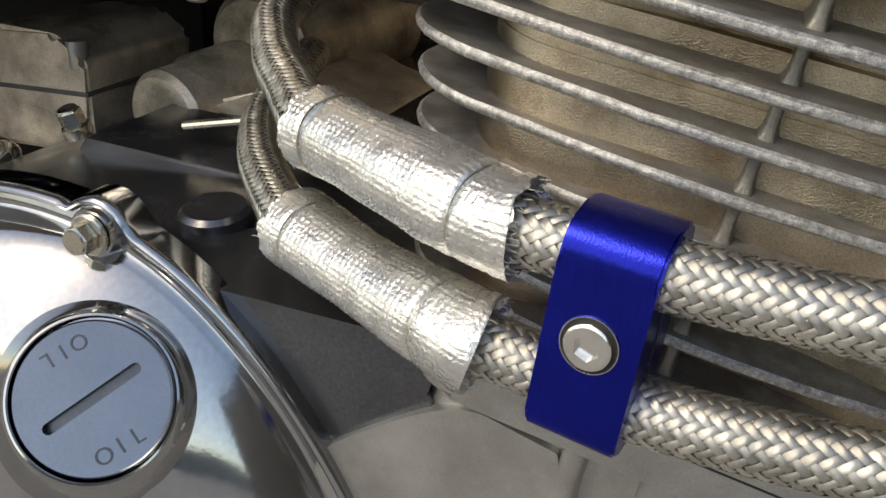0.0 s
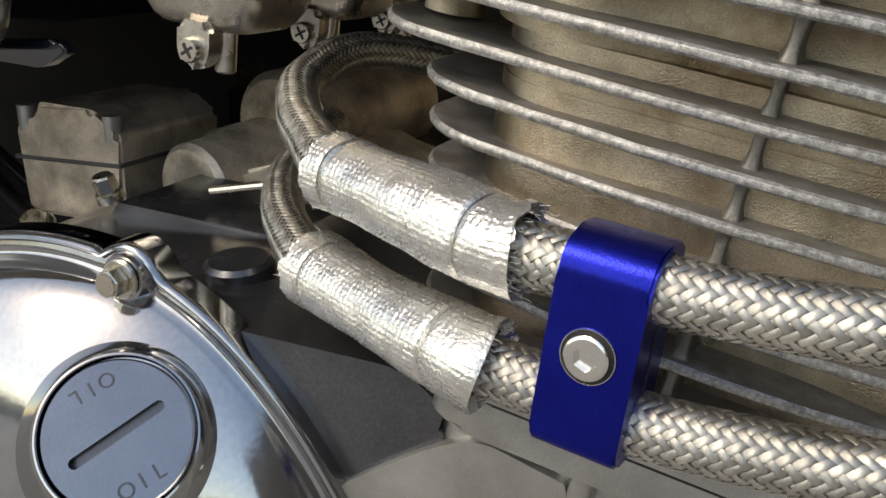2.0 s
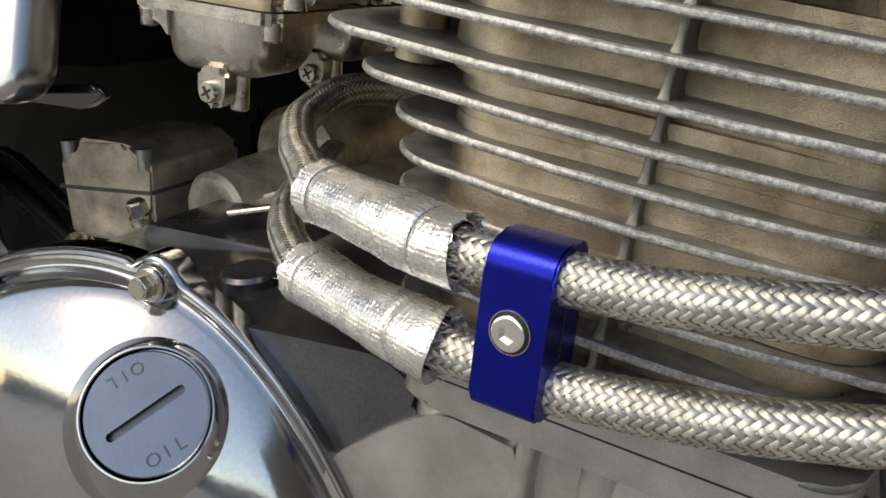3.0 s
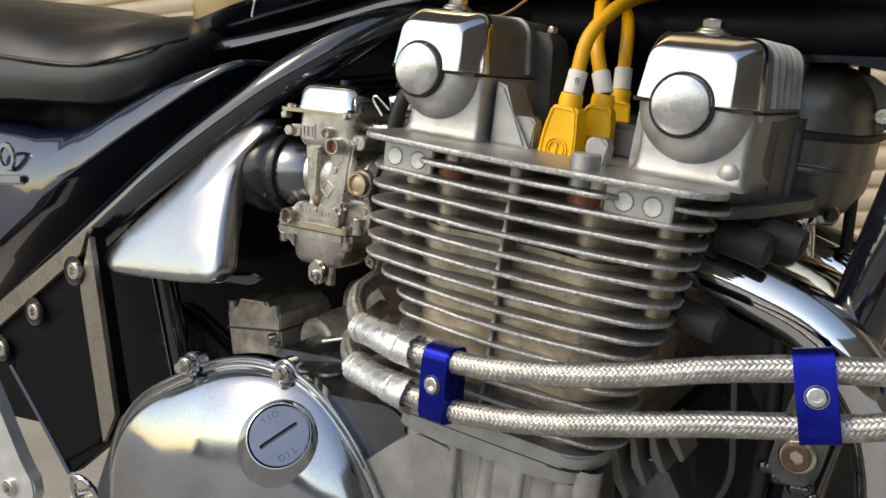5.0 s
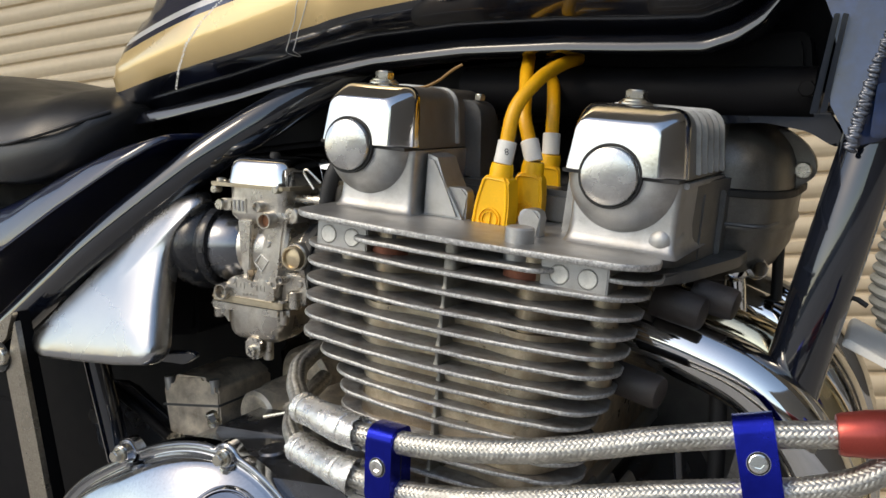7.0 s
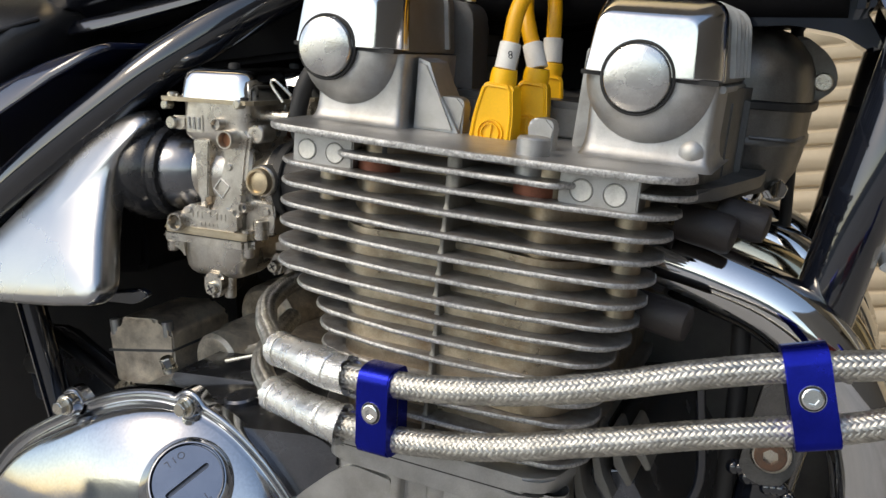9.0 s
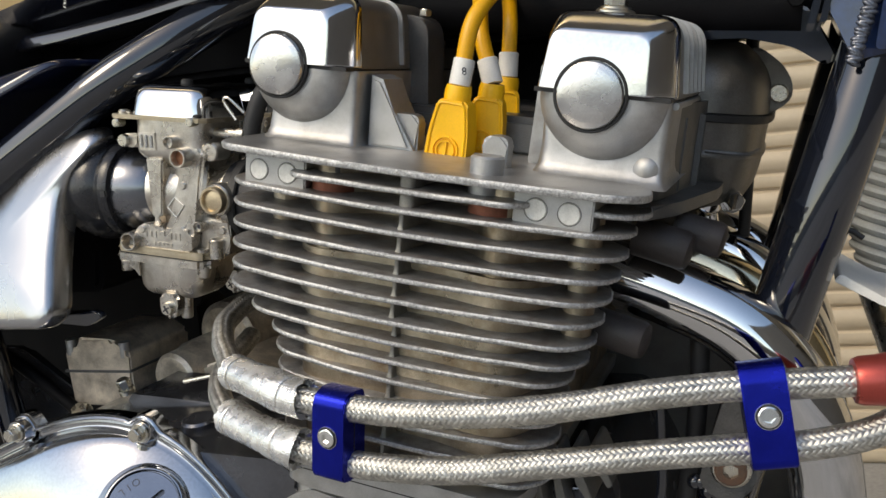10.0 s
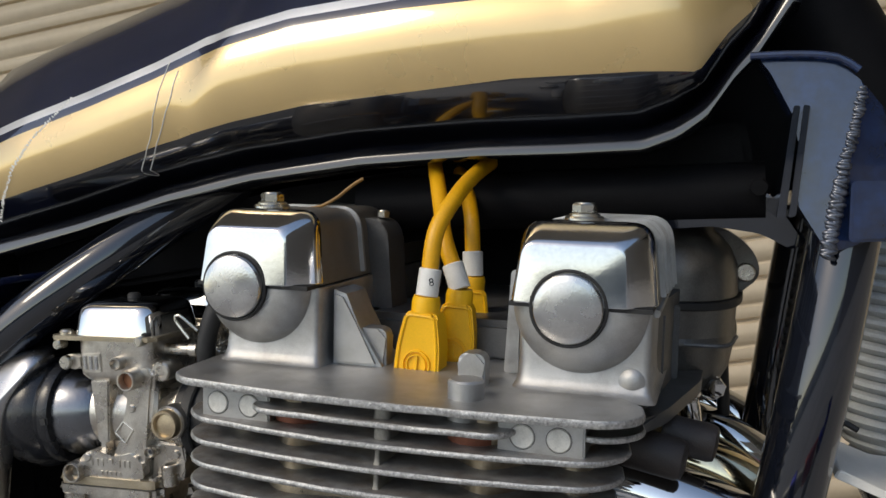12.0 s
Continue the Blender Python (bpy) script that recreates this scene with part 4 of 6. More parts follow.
    rim = [bm.verts.new(m @ Vector(((r + 0.0005) * math.cos(2 * math.pi * k / seg), (r + 0.0005) * math.sin(2 * math.pi * k / seg), -0.0006))) for k in range(seg)]
    skirt = [bm.verts.new(m @ Vector(((r + 0.0005) * math.cos(2 * math.pi * k / seg), (r + 0.0005) * math.sin(2 * math.pi * k / seg), -0.009))) for k in range(seg)]
    hw, hl = 0.0016, 0.0134
    edge = []
    for k in range(seg):
        # a stadium: quarter turns at the ends, straight sides between
        q, side_ = divmod(k, 16)
        f = side_ / 16
        run = 2 * hl / (2 * hl + math.pi * hw)
        s_ = (q + f) / 4
        t = (s_ + (1 - run) / 4) % 1.0
        if t < (1 - run) / 2:
            a = (t / ((1 - run) / 2) - 0.5) * math.pi
            edge.append((hl + hw * math.cos(a), hw * math.sin(a)))
        elif t < 0.5:
            edge.append((hl - 2 * hl * (t - (1 - run) / 2) / (run / 2), hw))
        elif t < 1 - run / 2:
            a = ((t - 0.5) / ((1 - run) / 2) + 0.5) * math.pi
            edge.append((-hl + hw * math.cos(a), hw * math.sin(a)))
        else:
            edge.append((-hl + 2 * hl * (t - 1 + run / 2) / (run / 2), -hw))
    lip = [bm.verts.new(m @ Vector((x, y, 0.0))) for x, y in edge]
    deep = [bm.verts.new(m @ Vector((x * 0.985, y * 0.85, -0.0032))) for x, y in edge]
    for k in range(seg):
        j = (k + 1) % seg
        bm.faces.new((skirt[k], skirt[j], rim[j], rim[k]))
        bm.faces.new((rim[k], rim[j], outer[j], outer[k]))
        bm.faces.new((outer[k], outer[j], lip[j], lip[k]))
        bm.faces.new((lip[k], lip[j], deep[j], deep[k])).material_index = 1
    bm.faces.new(deep).material_index = 1
    cap = part("oil_filler_cap", bm, (polished_soft, slot_metal), bike, "round satin oil filler cap with a slot and stamped letters", 30)
    cap_letters("OIL", 0.0064, m @ pose(0, 0, 0, 0, 0, -3) @ Matrix.Translation((0.0, -0.0148, 0.0001)), engrave_soft, cap)
    cap_letters("OIL", 0.0060, m @ pose(0, 0, 0, 0, 0, 177) @ Matrix.Translation((0.0, -0.0148, 0.0001)), engrave_soft, cap)


polished_soft = surf("satin_cap_alloy", (0.20, 0.22, 0.26), 1.0, 0.17, 0.05, 60, 0.05, 900)
engrave_soft = surf("stamped_letter", (0.09, 0.095, 0.11), 1.0, 0.4, 0.1, 200)
build_clutch_cover()

# ---- oil hoses ----
HOSE_R = 0.0071


def braid(path, r=HOSE_R, carriers=18, turn=0.054, name="oil_hose", label=""):
    """A hose of woven flat steel bands, two over two, on a dark core."""
    line = spline(path, 0.0011)
    fr = frames(line)
    step = (line[-1] - line[-2]).length
    bm = bmesh.new()
    tube(bm, path, r - 0.0011, 16, 0.005)
    hose = part(name, bm, rubber, bike, label)
    delta = 2 * math.pi / carriers
    half = 0.46 * delta
    verts, faces, across = [], [], []
    cols = ((-half, 0.00013, 0.0), (-0.5 * half, 0.0, 0.25), (0.0, 0.0, 0.5), (0.5 * half, 0.0, 0.75), (half, 0.00013, 1.0))
    for direction in (1, -1):
        for c in range(carriers):
            base = len(verts)
            for i, (p, (s, u, _)) in enumerate(zip(line, fr)):
                a0 = c * delta + direction * 2 * math.pi * i * step / turn
                wave = math.sin(math.pi * a0 / delta + math.pi / 4)
                wave = max(-1.0, min(1.0, wave * 1.9))
                for off, dip, _ in cols:
                    a = a0 + off
                    h = r - 0.00034 + direction * 0.00030 * wave - dip
                    verts.append(p + (s * math.cos(a) + u * math.sin(a)) * h)
            for i in range(len(line) - 1):
                for k in range(4):
                    b0, b1 = base + 5 * i + k, base + 5 * i + 5 + k
                    faces.append((b0, b0 + 1, b1 + 1, b1))
                    across += [cols[k][2], cols[k + 1][2], cols[k + 1][2], cols[k][2]]
    me = bpy.data.meshes.new("braid")
    me.from_pydata(verts, [], faces)
    for f in me.polygons:
        f.use_smooth = True
    uv = me.uv_layers.new(name="bands")
    flat = np.zeros(len(across) * 2, dtype=np.float32)
    flat[0::2] = across
    uv.data.foreach_set("uv", flat)
    me.materials.append(braid_mat)
    ob = new("braid", me)
    ob.parent = hose
    tagged(ob, "woven stainless steel braid", kind="stuff")
    return hose


UP = [(-0.112, 0.345, 0.530), (-0.1500, 0.288, 0.5445), (-0.1525, 0.246, 0.5395), (-0.1360, 0.2145, 0.5335), (-0.1155, 0.190, 0.5305), (-0.0985, 0.172, 0.5288), (-0.0725, 0.1600, 0.5270), (-0.0465, 0.1502, 0.5238),
      (-0.0230, 0.1472, 0.5218), (0.0, 0.1462, 0.5200), (0.0271, 0.146, 0.5198), (0.0559, 0.148, 0.5206), (0.0828, 0.152, 0.5222), (0.1087, 0.157, 0.5251), (0.1338, 0.162, 0.5284), (0.1652, 0.170, 0.5305), (0.1840, 0.1738, 0.5310), (0.2050, 0.178, 0.5314), (0.2230, 0.1815, 0.5318)]
LOW = [(-0.175, 0.30, 0.512), (-0.1635, 0.250, 0.5045), (-0.1445, 0.2155, 0.5020), (-0.1228, 0.190, 0.5003), (-0.1075, 0.176, 0.4997), (-0.0815, 0.1630, 0.4978), (-0.0535, 0.1505, 0.4964),
       (-0.0280, 0.1475, 0.4932), (-0.0100, 0.1465, 0.4905), (0.0246, 0.146, 0.4905), (0.0539, 0.148, 0.4922), (0.0813, 0.152, 0.4948), (0.1076, 0.157, 0.4968), (0.1330, 0.162, 0.4992), (0.1650, 0.170, 0.5004), (0.1850, 0.1738, 0.5012), (0.2053, 0.178, 0.5029), (0.2260, 0.183, 0.5070), (0.2420, 0.189, 0.5150), (0.2520, 0.196, 0.5260), (0.2560, 0.205, 0.5400)]

braid(UP, label="braided stainless steel oil hose running to a red fitting")
braid(LOW, label="braided stainless steel oil hose bending upwards at its end")


def build_sleeve(path, seed, label):
    """A woven foil heat sleeve: a bumpy tube, tied near each end, frayed at its mouth."""
    rng = random.Random(seed)
    line = spline(path, 0.0006)
    fr = frames(line)
    n, seg = len(line), 120
    bm = bmesh.new()
    rings = []
    for i, (p, (s, u, t)) in enumerate(zip(line, fr)):
        f = i / (n - 1)
        ring = []
        for k in range(seg):
            a = 2 * math.pi * k / seg
            r = 0.0106 + 0.0006 * math.sin(7 * f + seed)
            r -= 0.0009 * math.exp(-((f - 0.115) / 0.010) ** 2) + 0.0010 * math.exp(-((f - 0.83) / 0.009) ** 2)
            r += 0.0010 * math.exp(-((f - 0.985) / 0.03) ** 2)
            weave = math.sin(a * 22 + i * 1.15) * math.sin(a * 22 - i * 1.15)
            worn = 0.5 + 0.5 * noise.noise(Vector((a * 2.0, f * 6, seed + 3)))
            crease = noise.noise(Vector((a * 1.6 + seed, f * 9, seed)))
            small = noise.noise(Vector((p.x * 500 + seed, p.y * 500 + k * 0.6, p.z * 500)))
            r += 0.00030 * weave * (0.45 + 0.9 * worn) + 0.00035 * crease + 0.00010 * small
            ragged = 0.0018 * noise.noise(Vector((a * 3, seed, 5))) if i in (0, n - 1) else 0
            ring.append(bm.verts.new(p + (s * math.cos(a) + u * math.sin(a) * 0.94) * r + t * ragged))
        rings.append(ring)
    for a, b in zip(rings, rings[1:]):
        for k in range(seg):
            bm.faces.new((a[k], a[(k + 1) % seg], b[(k + 1) % seg], b[k]))
    # turned-in mouths
    for ring, i in ((rings[0], 0), (rings[-1], n - 1)):
        p = line[i]
        inner = [bm.verts.new(p + (v.co - p) * 0.74 + fr[i][2] * (0.002 if i == 0 else -0.002)) for v in ring]
        for k in range(seg):
            bm.faces.new((ring[k], ring[(k + 1) % seg], inner[(k + 1) % seg], inner[k]))
    sleeve = part("heat_sleeve", bm, foil, bike, label, 80)
    # thin tie wires
    for f in (0.115, 0.83):
        i = round(f * (n - 1))
        s, u, t = fr[i]
        p = line[i]
        bm = bmesh.new()
        ring = [p + (s * math.cos(2 * math.pi * k / 40) + u * math.sin(2 * math.pi * k / 40) * 0.94) * 0.0103 + t * 0.0004 * math.sin(4 * math.pi * k / 40) for k in range(41)]
        tube(bm, ring, 0.00028, 6, 0.0012)
        part("tie_wire", bm, steel, sleeve, "thin steel tie wire")
    # frayed fibres at both mouths
    bm = bmesh.new()
    for i, sign in ((0, -1), (n - 1, 1)):
        s, u, t = fr[i]
        for _ in range(46):
            a = rng.uniform(0, 2 * math.pi)
            d = s * math.cos(a) + u * math.sin(a)
            p = line[i] + d * rng.uniform(0.0075, 0.0108)
            q = p + t * sign * rng.uniform(0.0006, 0.0026) + d * rng.uniform(-0.0010, 0.0006)
            e = q + Vector((rng.uniform(-1, 1), rng.uniform(-1, 1), rng.uniform(-1, 1))) * 0.0010
            tube(bm, [p, q, e], 0.00009, 4, 0.001, False)
    tagged(part("fraying", bm, fibre, sleeve, "pale frayed fibres"), kind="stuff")


build_sleeve(UP[5:7] + [(-0.0465, 0.1502, 0.5238), (-0.0395, 0.1492, 0.5233)], 3, "silver foil heat sleeve round the upper oil hose, tied with wire")
build_sleeve([(-0.1085, 0.1768, 0.4997)] + LOW[5:6] + [(-0.0535, 0.1505, 0.4964), (-0.0470, 0.1493, 0.4953)], 8, "silver foil heat sleeve round the lower oil hose, tied with wire")


def build_clamp(m, width, height, depth, label):
    """Blue separator clamp: a rounded front plate, two bores, a counterbored screw. z of m points outwards."""
    bm = bmesh.new()
    # side profile (across the hoses), raised along the hoses
    prof = rounded([(-height / 2, -depth), (height / 2, -depth), (height / 2, 0), (-height / 2, 0)], [0.005, 0.005, 0.0110, 0.0045], 7)
    side = Matrix(((0, 0, 1, 0), (1, 0, 0, 0), (0, 1, 0, 0), (0, 0, 0, 1)))
    prism(bm, prof, -width / 2, width / 2, m @ side, 0.0006, 2)
    clamp = part("hose_clamp", bm, blue_anodised, bike, label)
    # flat dark disc: the shadow ring of a sunk screw, put into colour
    bm = bmesh.new()
    lathe(bm, [(0.0056, 0.00020), (0.0, 0.00020)], m, 36)
    part("counterbore_shade", bm, groove_dark, clamp)
    bm = bmesh.new()
    lathe(bm, [(0.0059, 0.0), (0.0058, 0.00045), (0.0056, 0.00045), (0.00555, 0.0001)], m, 40)
    part("bore_edge", bm, satin, clamp)
    bm = bmesh.new()
    socket_bolt(bm, m @ pose(0, 0, 0, 0, 0, 12), 0.0047, 0.0017, 0.0027)
    part("socket_screw", bm, bright_screw, clamp, "bright socket-head screw")
    bm = bmesh.new()
    prism(bm, rounded([(-height / 2 + 0.001, -depth * 0.52), (height / 2 - 0.001, -depth * 0.52), (height / 2 - 0.001, -depth * 0.49), (-height / 2 + 0.001, -depth * 0.49)], 0.0001, 1), -width / 2 - 0.0002, width / 2 + 0.0002, m @ side)
    part("joint", bm, groove_dark, clamp)


def clamp_frame(p, across, out):
    out = Vector(out).normalized()
    y = Vector(across)
    y = (y - out * y.dot(out)).normalized()
    return Matrix.Translation(p) @ Matrix((y.cross(out), y, out)).transposed().to_4x4()


build_clamp(clamp_frame((-0.0228, 0.1378, 0.5078), (0.0055, 0.005, 0.047), (-0.12, -1, 0.06)), 0.0190, 0.0462, 0.0195, "blue anodised two-piece clamp joining both oil hoses beside the heat sleeves")
build_clamp(clamp_frame((0.1847, 0.1632, 0.5200), (-0.006, 0.010, 0.047), (0.16, -1, 0.2)), 0.0195, 0.0475, 0.0195, "blue anodised two-piece clamp joining both oil hoses near the exhaust pipe")


def build_fittings():
    d = (Vector(UP[-1]) - Vector(UP[-2])).normalized()
    p = Vector(UP[-1]) - d * 0.004
    m = along(p, d)
    bm = bmesh.new()
    lathe(bm, [(0.0072, 0), (0.0098, 0.0005), (0.0108, 0.003), (0.0112, 0.010), (0.0118, 0.014), (0.0118, 0.030), (0.0105, 0.032), (0, 0.032)], m, 24)
    fit = part("hose_fitting", bm, red_anodised, bike, "red anodised hose end with a blue elbow")
    bm = bmesh.new()
    prism(bm, hexagon(0.0124), 0.0305, 0.0425, m @ pose(0, 0, 0, 0, 0, 12), 0.0012)
    part("nut", bm, red_anodised, fit)
    bm = bmesh.new()
    lathe(bm, [(0.006, 0.042), (0.0092, 0.043), (0.0092, 0.050), (0.011, 0.0515), (0.011, 0.060), (0, 0.060)], m, 24)
    tube(bm, [p + d * 0.05, p + d * 0.066, p + d * 0.072 + Vector((0, 0.004, 0.014)), p + d * 0.072 + Vector((0, 0.004, 0.03))], 0.0085, 14)
    part("elbow", bm, blue_anodised, fit, "blue anodised elbow")


build_fittings()

# ---- carburettors ----


def build_carb(dy, full):
    """A slide carburettor with its bowl, ports, chromed top and rubber boots."""
    T = Matrix.Translation((0, dy, 0))
    # own axes in millimetres: forward, inward, up
    L = T @ Matrix.Translation((-0.1835, 0.246, 0.6149)) @ pose(0, 0, 0, 0, 7.5, 0) @ Matrix.Scale(0.001, 4)

    def face(o, d0, d1, r=2.0, bevel=0.8, n=3):
        bm = bmesh.new()
        prism(bm, rounded(o, r, n), -d1, -d0, L @ SIDE, bevel, 2)
        return bm

    def loft(rows, cap=True):
        bm = bmesh.new()
        rings = []
        for b, a0, a1, d0, d1, r in rows:
            rings.append([bm.verts.new(L @ Vector((a, d, b))) for a, d in rounded([(a0, d0), (a1, d0), (a1, d1), (a0, d1)], r, 8)])
        for p, q in zip(rings, rings[1:]):
            for k in range(len(p)):
                bm.faces.new((p[k], p[(k + 1) % len(p)], q[(k + 1) % len(p)], q[k]))
        if cap:
            bm.faces.new(rings[-1])
            bm.faces.new(rings[0][::-1])
        bmesh.ops.recalc_face_normals(bm, faces=bm.faces)
        return bm

    def turned(prof, a, d, b, turn="out", seg=26):
        bm = bmesh.new()
        m = L @ Matrix.Translation((a, d, b))
        lathe(bm, prof, m @ (SIDE if turn == "out" else pose(0, 0, 0, 0, 90, 0) if turn == "along" else I4), seg)
        return bm

    # chamber that holds the slide
    body = part("carburettor", loft([(25, -20, 14, 9, 40, 8), (28.5, -25, 18, 5, 45, 10), (31.5, -30, 21, 1.8, 49, 11), (34.5, -32.6, 22.6, 0.3, 51.4, 11), (38, -33.2, 23, 0, 52, 11), (57.5, -33.2, 23, 0, 52, 11)]), carb_alloy, bike, "dull grey alloy slide carburettor with a chromed top", 55)
    # bore across the bike's length, wider towards the head
    part("bore", turned([(21.5, -40), (22.5, -34), (22.5, -6), (19, 0), (18.5, 14), (20, 22), (22.5, 29), (22.5, 32), (24.5, 33), (24.5, 38), (20, 38)], 0, 26, 6.5, "along", 48), carb_alloy, body, "", 50)
    part("core", face([(-19, 34), (20, 36), (20, -28), (-30, -28), (-20, -10)], 9, 46, 4), carb_alloy, body)
    # slim post, broad column and the foot in front
    part("post", face([(-23, 31), (-9.5, 32), (-11.2, -7), (-19.3, -7.5)], 0.5, 14, 1.5, 1.2), carb_alloy, body)
    part("post_pin", face([(-18.6, -6.5), (-14.4, -6.3), (-14.2, -14), (-18.6, -14)], 2, 9, 0.8, 0.6), carb_alloy, body)
    part("column", face([(6.5, 39), (23, 40), (19.5, 22), (15.5, -12), (13.5, -28), (-12, -27), (-7.5, -15), (-3.5, -7), (4.5, 21)], -0.5, 18, 4, 2.6, 5), carb_alloy, body)
    part("foot", face([(-25.5, -12.5), (-13, -12.8), (-6, -15.2), (8.5, -11.5), (14, -15), (14.6, -30), (-34.4, -30.5), (-33.4, -24), (-30.5, -17)], -2.4, 34, 3, 1.8, 4), carb_alloy, body)
    part("side_block", face([(17, -6), (38, -7), (38.5, -20), (36, -30), (14, -30)], 6, 44, 2, 1.0), carb_alloy, body)
    part("link_arm", face([(19, 36), (25, 37), (22.2, 20), (21, 7), (17.6, 7.2)], 0.5, 5, 1.2, 0.8), carb_alloy, body)
    part("link_boss", turned([(6.2, -14), (6.2, 0), (5.4, 1.0), (3, 1.0), (2.6, 0.2), (0, 0.2)], 26.5, 3, 38), carb_alloy, body)
    part("link_shaft", turned([(3.6, -6), (3.6, 20), (4.6, 20), (4.6, 25), (0, 25)], 20, 16, 49.5, "along"), carb_alloy, body)
    part("bracket_arm", face([(-43, 46), (-30, 46.5), (-30, 37.5), (-37, 37), (-43, 39)], 3, 10, 2), carb_alloy, body)
    part("bracket_screw", turned([(4.2, -8), (4.2, 2), (3.6, 2.8), (0, 2.8)], -41, 2.5, 41.5), steel, body)
    if full:
        # small cast badge, raised bars, a star and a diamond
        part("badge", face([(-27, 48), (-13.6, 48.6), (-13.2, 36.8), (-26.6, 36.2)], -0.9, 3, 0.6, 0.3), carb_alloy, body)
        for a in (-24.6, -20.4, -16.4):
            part("raised_bar", face([(a - 1.1, 46.6), (a + 1.1, 46.7), (a + 1.3, 38.4), (a - 0.9, 38.3)], -1.7, 0, 0.4, 0.25), satin, body)
        for a in (-22.5, -18.6, -14.8, -2.6, 0.9, 4.4):
            part("raised_bar", face([(a - 1.2, -16.8), (a + 1.2, -16.6), (a + 1.2, -21.4), (a - 1.2, -21.6)], -3.0, -1, 0.4, 0.25), carb_alloy, body)
        for k in range(5):
            a = -15.5 + 3.3 * k
            part("raised_bar", face([(a - 1, -24), (a + 1, -24), (a + 1, -26.6), (a - 1, -26.6)], -2.9, -1, 0.3, 0.2), carb_alloy, body)
        part("star", face([(-8.6 + q * math.sin(k * math.pi / 4), -18 + 1.3 * q * math.cos(k * math.pi / 4)) for k, q in enumerate((4.2, 1.1, 4.2, 1.1, 4.2, 1.1, 4.2, 1.1))], -3.1, -1, 0, 0.2), carb_alloy, body)
        d = [(0.8, 6.8), (7.6, 2.0), (1.6, -6.4), (-5.0, -0.4)]
        for p, q in zip(d, d[1:] + d[:1]):
            bm = bmesh.new()
            tube(bm, [tuple(L @ Vector((p[0] * (1 - k) + q[0] * k, -0.6, p[1] * (1 - k) + q[1] * k))) for k in (0, 0.5, 1)], 0.0007, 8)
            part("diamond_edge", bm, carb_alloy, body)
    # chromed top on its thin plate
    rows = [(59.4, -36.5, 24, -1.0, 55, 13), (62, -36.2, 23.7, -0.7, 54.6, 13), (71, -34.8, 22, 0.8, 53, 12.5), (75, -33.6, 20.6, 2.2, 52, 12), (77.4, -31, 18, 4.8, 49, 11), (78.8, -27, 14, 9, 45, 9), (79.2, -19, 6, 17, 37, 6)]
    part("top_cap", loft(rows), chrome, body, "chromed carburettor top", 70)
    part("cap_knob", turned([(4.2, 0), (4.0, 2.4), (2.8, 3.4), (0, 3.6)], -7, 26, 79.4, "up"), groove_dark, body)
    bm = bmesh.new()
    prism(bm, rounded([(-47.5, -4), (27, -4), (27, 57), (-38, 57), (-38, 12), (-47.5, 12)], [3, 4, 8, 8, 2, 4], 4), 56.6, 59.4, L, 0.8)
    part("top_plate", bm, carb_warm, body)
    for a, b in ((-41.5, 53.6), (17.0, 57.0)):
        part("screw", turned([(3.0, -4), (3.0, 2.4), (2.4, 3.2), (0, 3.2)], a, -2.6, b), steel, body)
        part("plate_screw", turned([(4.2, 0), (4.2, 1.8), (3.2, 2.8), (0, 2.9)], a, 4, 59.2, "up"), steel if a < 0 else groove_dark, body)
    # round ports that face outwards: forward, outward, up, radius
    for a, d, b, r, deep, mat, lab in (
            (0.4, -6, 43.2, 4.1, 3, carb_alloy, ""), (10.4, -10, 34.1, 6.3, 5, carb_alloy, "small port with a rusty bore"),
            (35.5, -10, 8.7, 8.8, 2.4, brass, "round brass choke port"), (-33.6, -8, -25.3, 6.4, 7, carb_alloy, ""),
            (18.5, -2, -11.1, 3.6, 2.4, carb_alloy, "")):
        port = part("side_port", turned([(r * 1.06, -20), (r * 1.02, -2), (r, -0.8), (r - 0.5, 0), (r * 0.80, 0), (r * 0.75, -0.7), (r * 0.72, -deep), (0, -deep - 0.3)], a, d, b, "out", 32), mat, body, lab)
        if mat is brass or deep == 5:
            part("port_plug", turned([(r * 0.715, -deep + 0.2), (r * 0.4, -deep + 0.7), (0, -deep + 0.9)], a, d, b), copper_dull if r < 8 else brass, port)
        elif r < 4:
            part("port_plug", turned([(r * 0.4, -deep + 0.1), (0, -deep + 0.2)], a, d, b), engrave, port)
    part("port_collar", turned([(10.4, -18), (10.4, -1), (9.6, 0), (8.6, 0)], 35.5, -5, 8.7, "out", 32), carb_alloy, body)
    for a, d, b, r in ((-25, -2.4, -16.4, 2.6), (7.4, -0.4, 15.3, 2.5), (32.4, 6, -13.5, 2.8)):
        part("cast_dot", turned([(r, -2), (r, 0.9), (r - 0.5, 1.4), (0, 1.4)], a, d, b), carb_alloy, body)
    part("hose_stub", turned([(5.2, -8), (5.2, 4), (4.6, 4.8), (3.4, 4.8), (3.2, 2), (0, 2)], 28.5, 5, -24, "up"), carb_alloy, body)
    # rim flange of the bowl, in two plates, with its lugs
    for b0, b1, grow, mat in ((-39.3, -34.3, 0, carb_alloy), (-34.3, -33.5, -1.2, groove_dark), (-33.5, -28.4, -0.5, carb_warm)):
        bm = bmesh.new()
        prism(bm, rounded([(-48 - grow, -4 - grow), (20 + grow, -4 - grow), (25 + grow, 0), (25 + grow, 48), (-48 - grow, 48)], [4, 2, 3, 4, 4], 4), b0, b1, L, 0.7 if b1 - b0 > 2 else 0)
        part("bowl_flange", bm, mat, body)
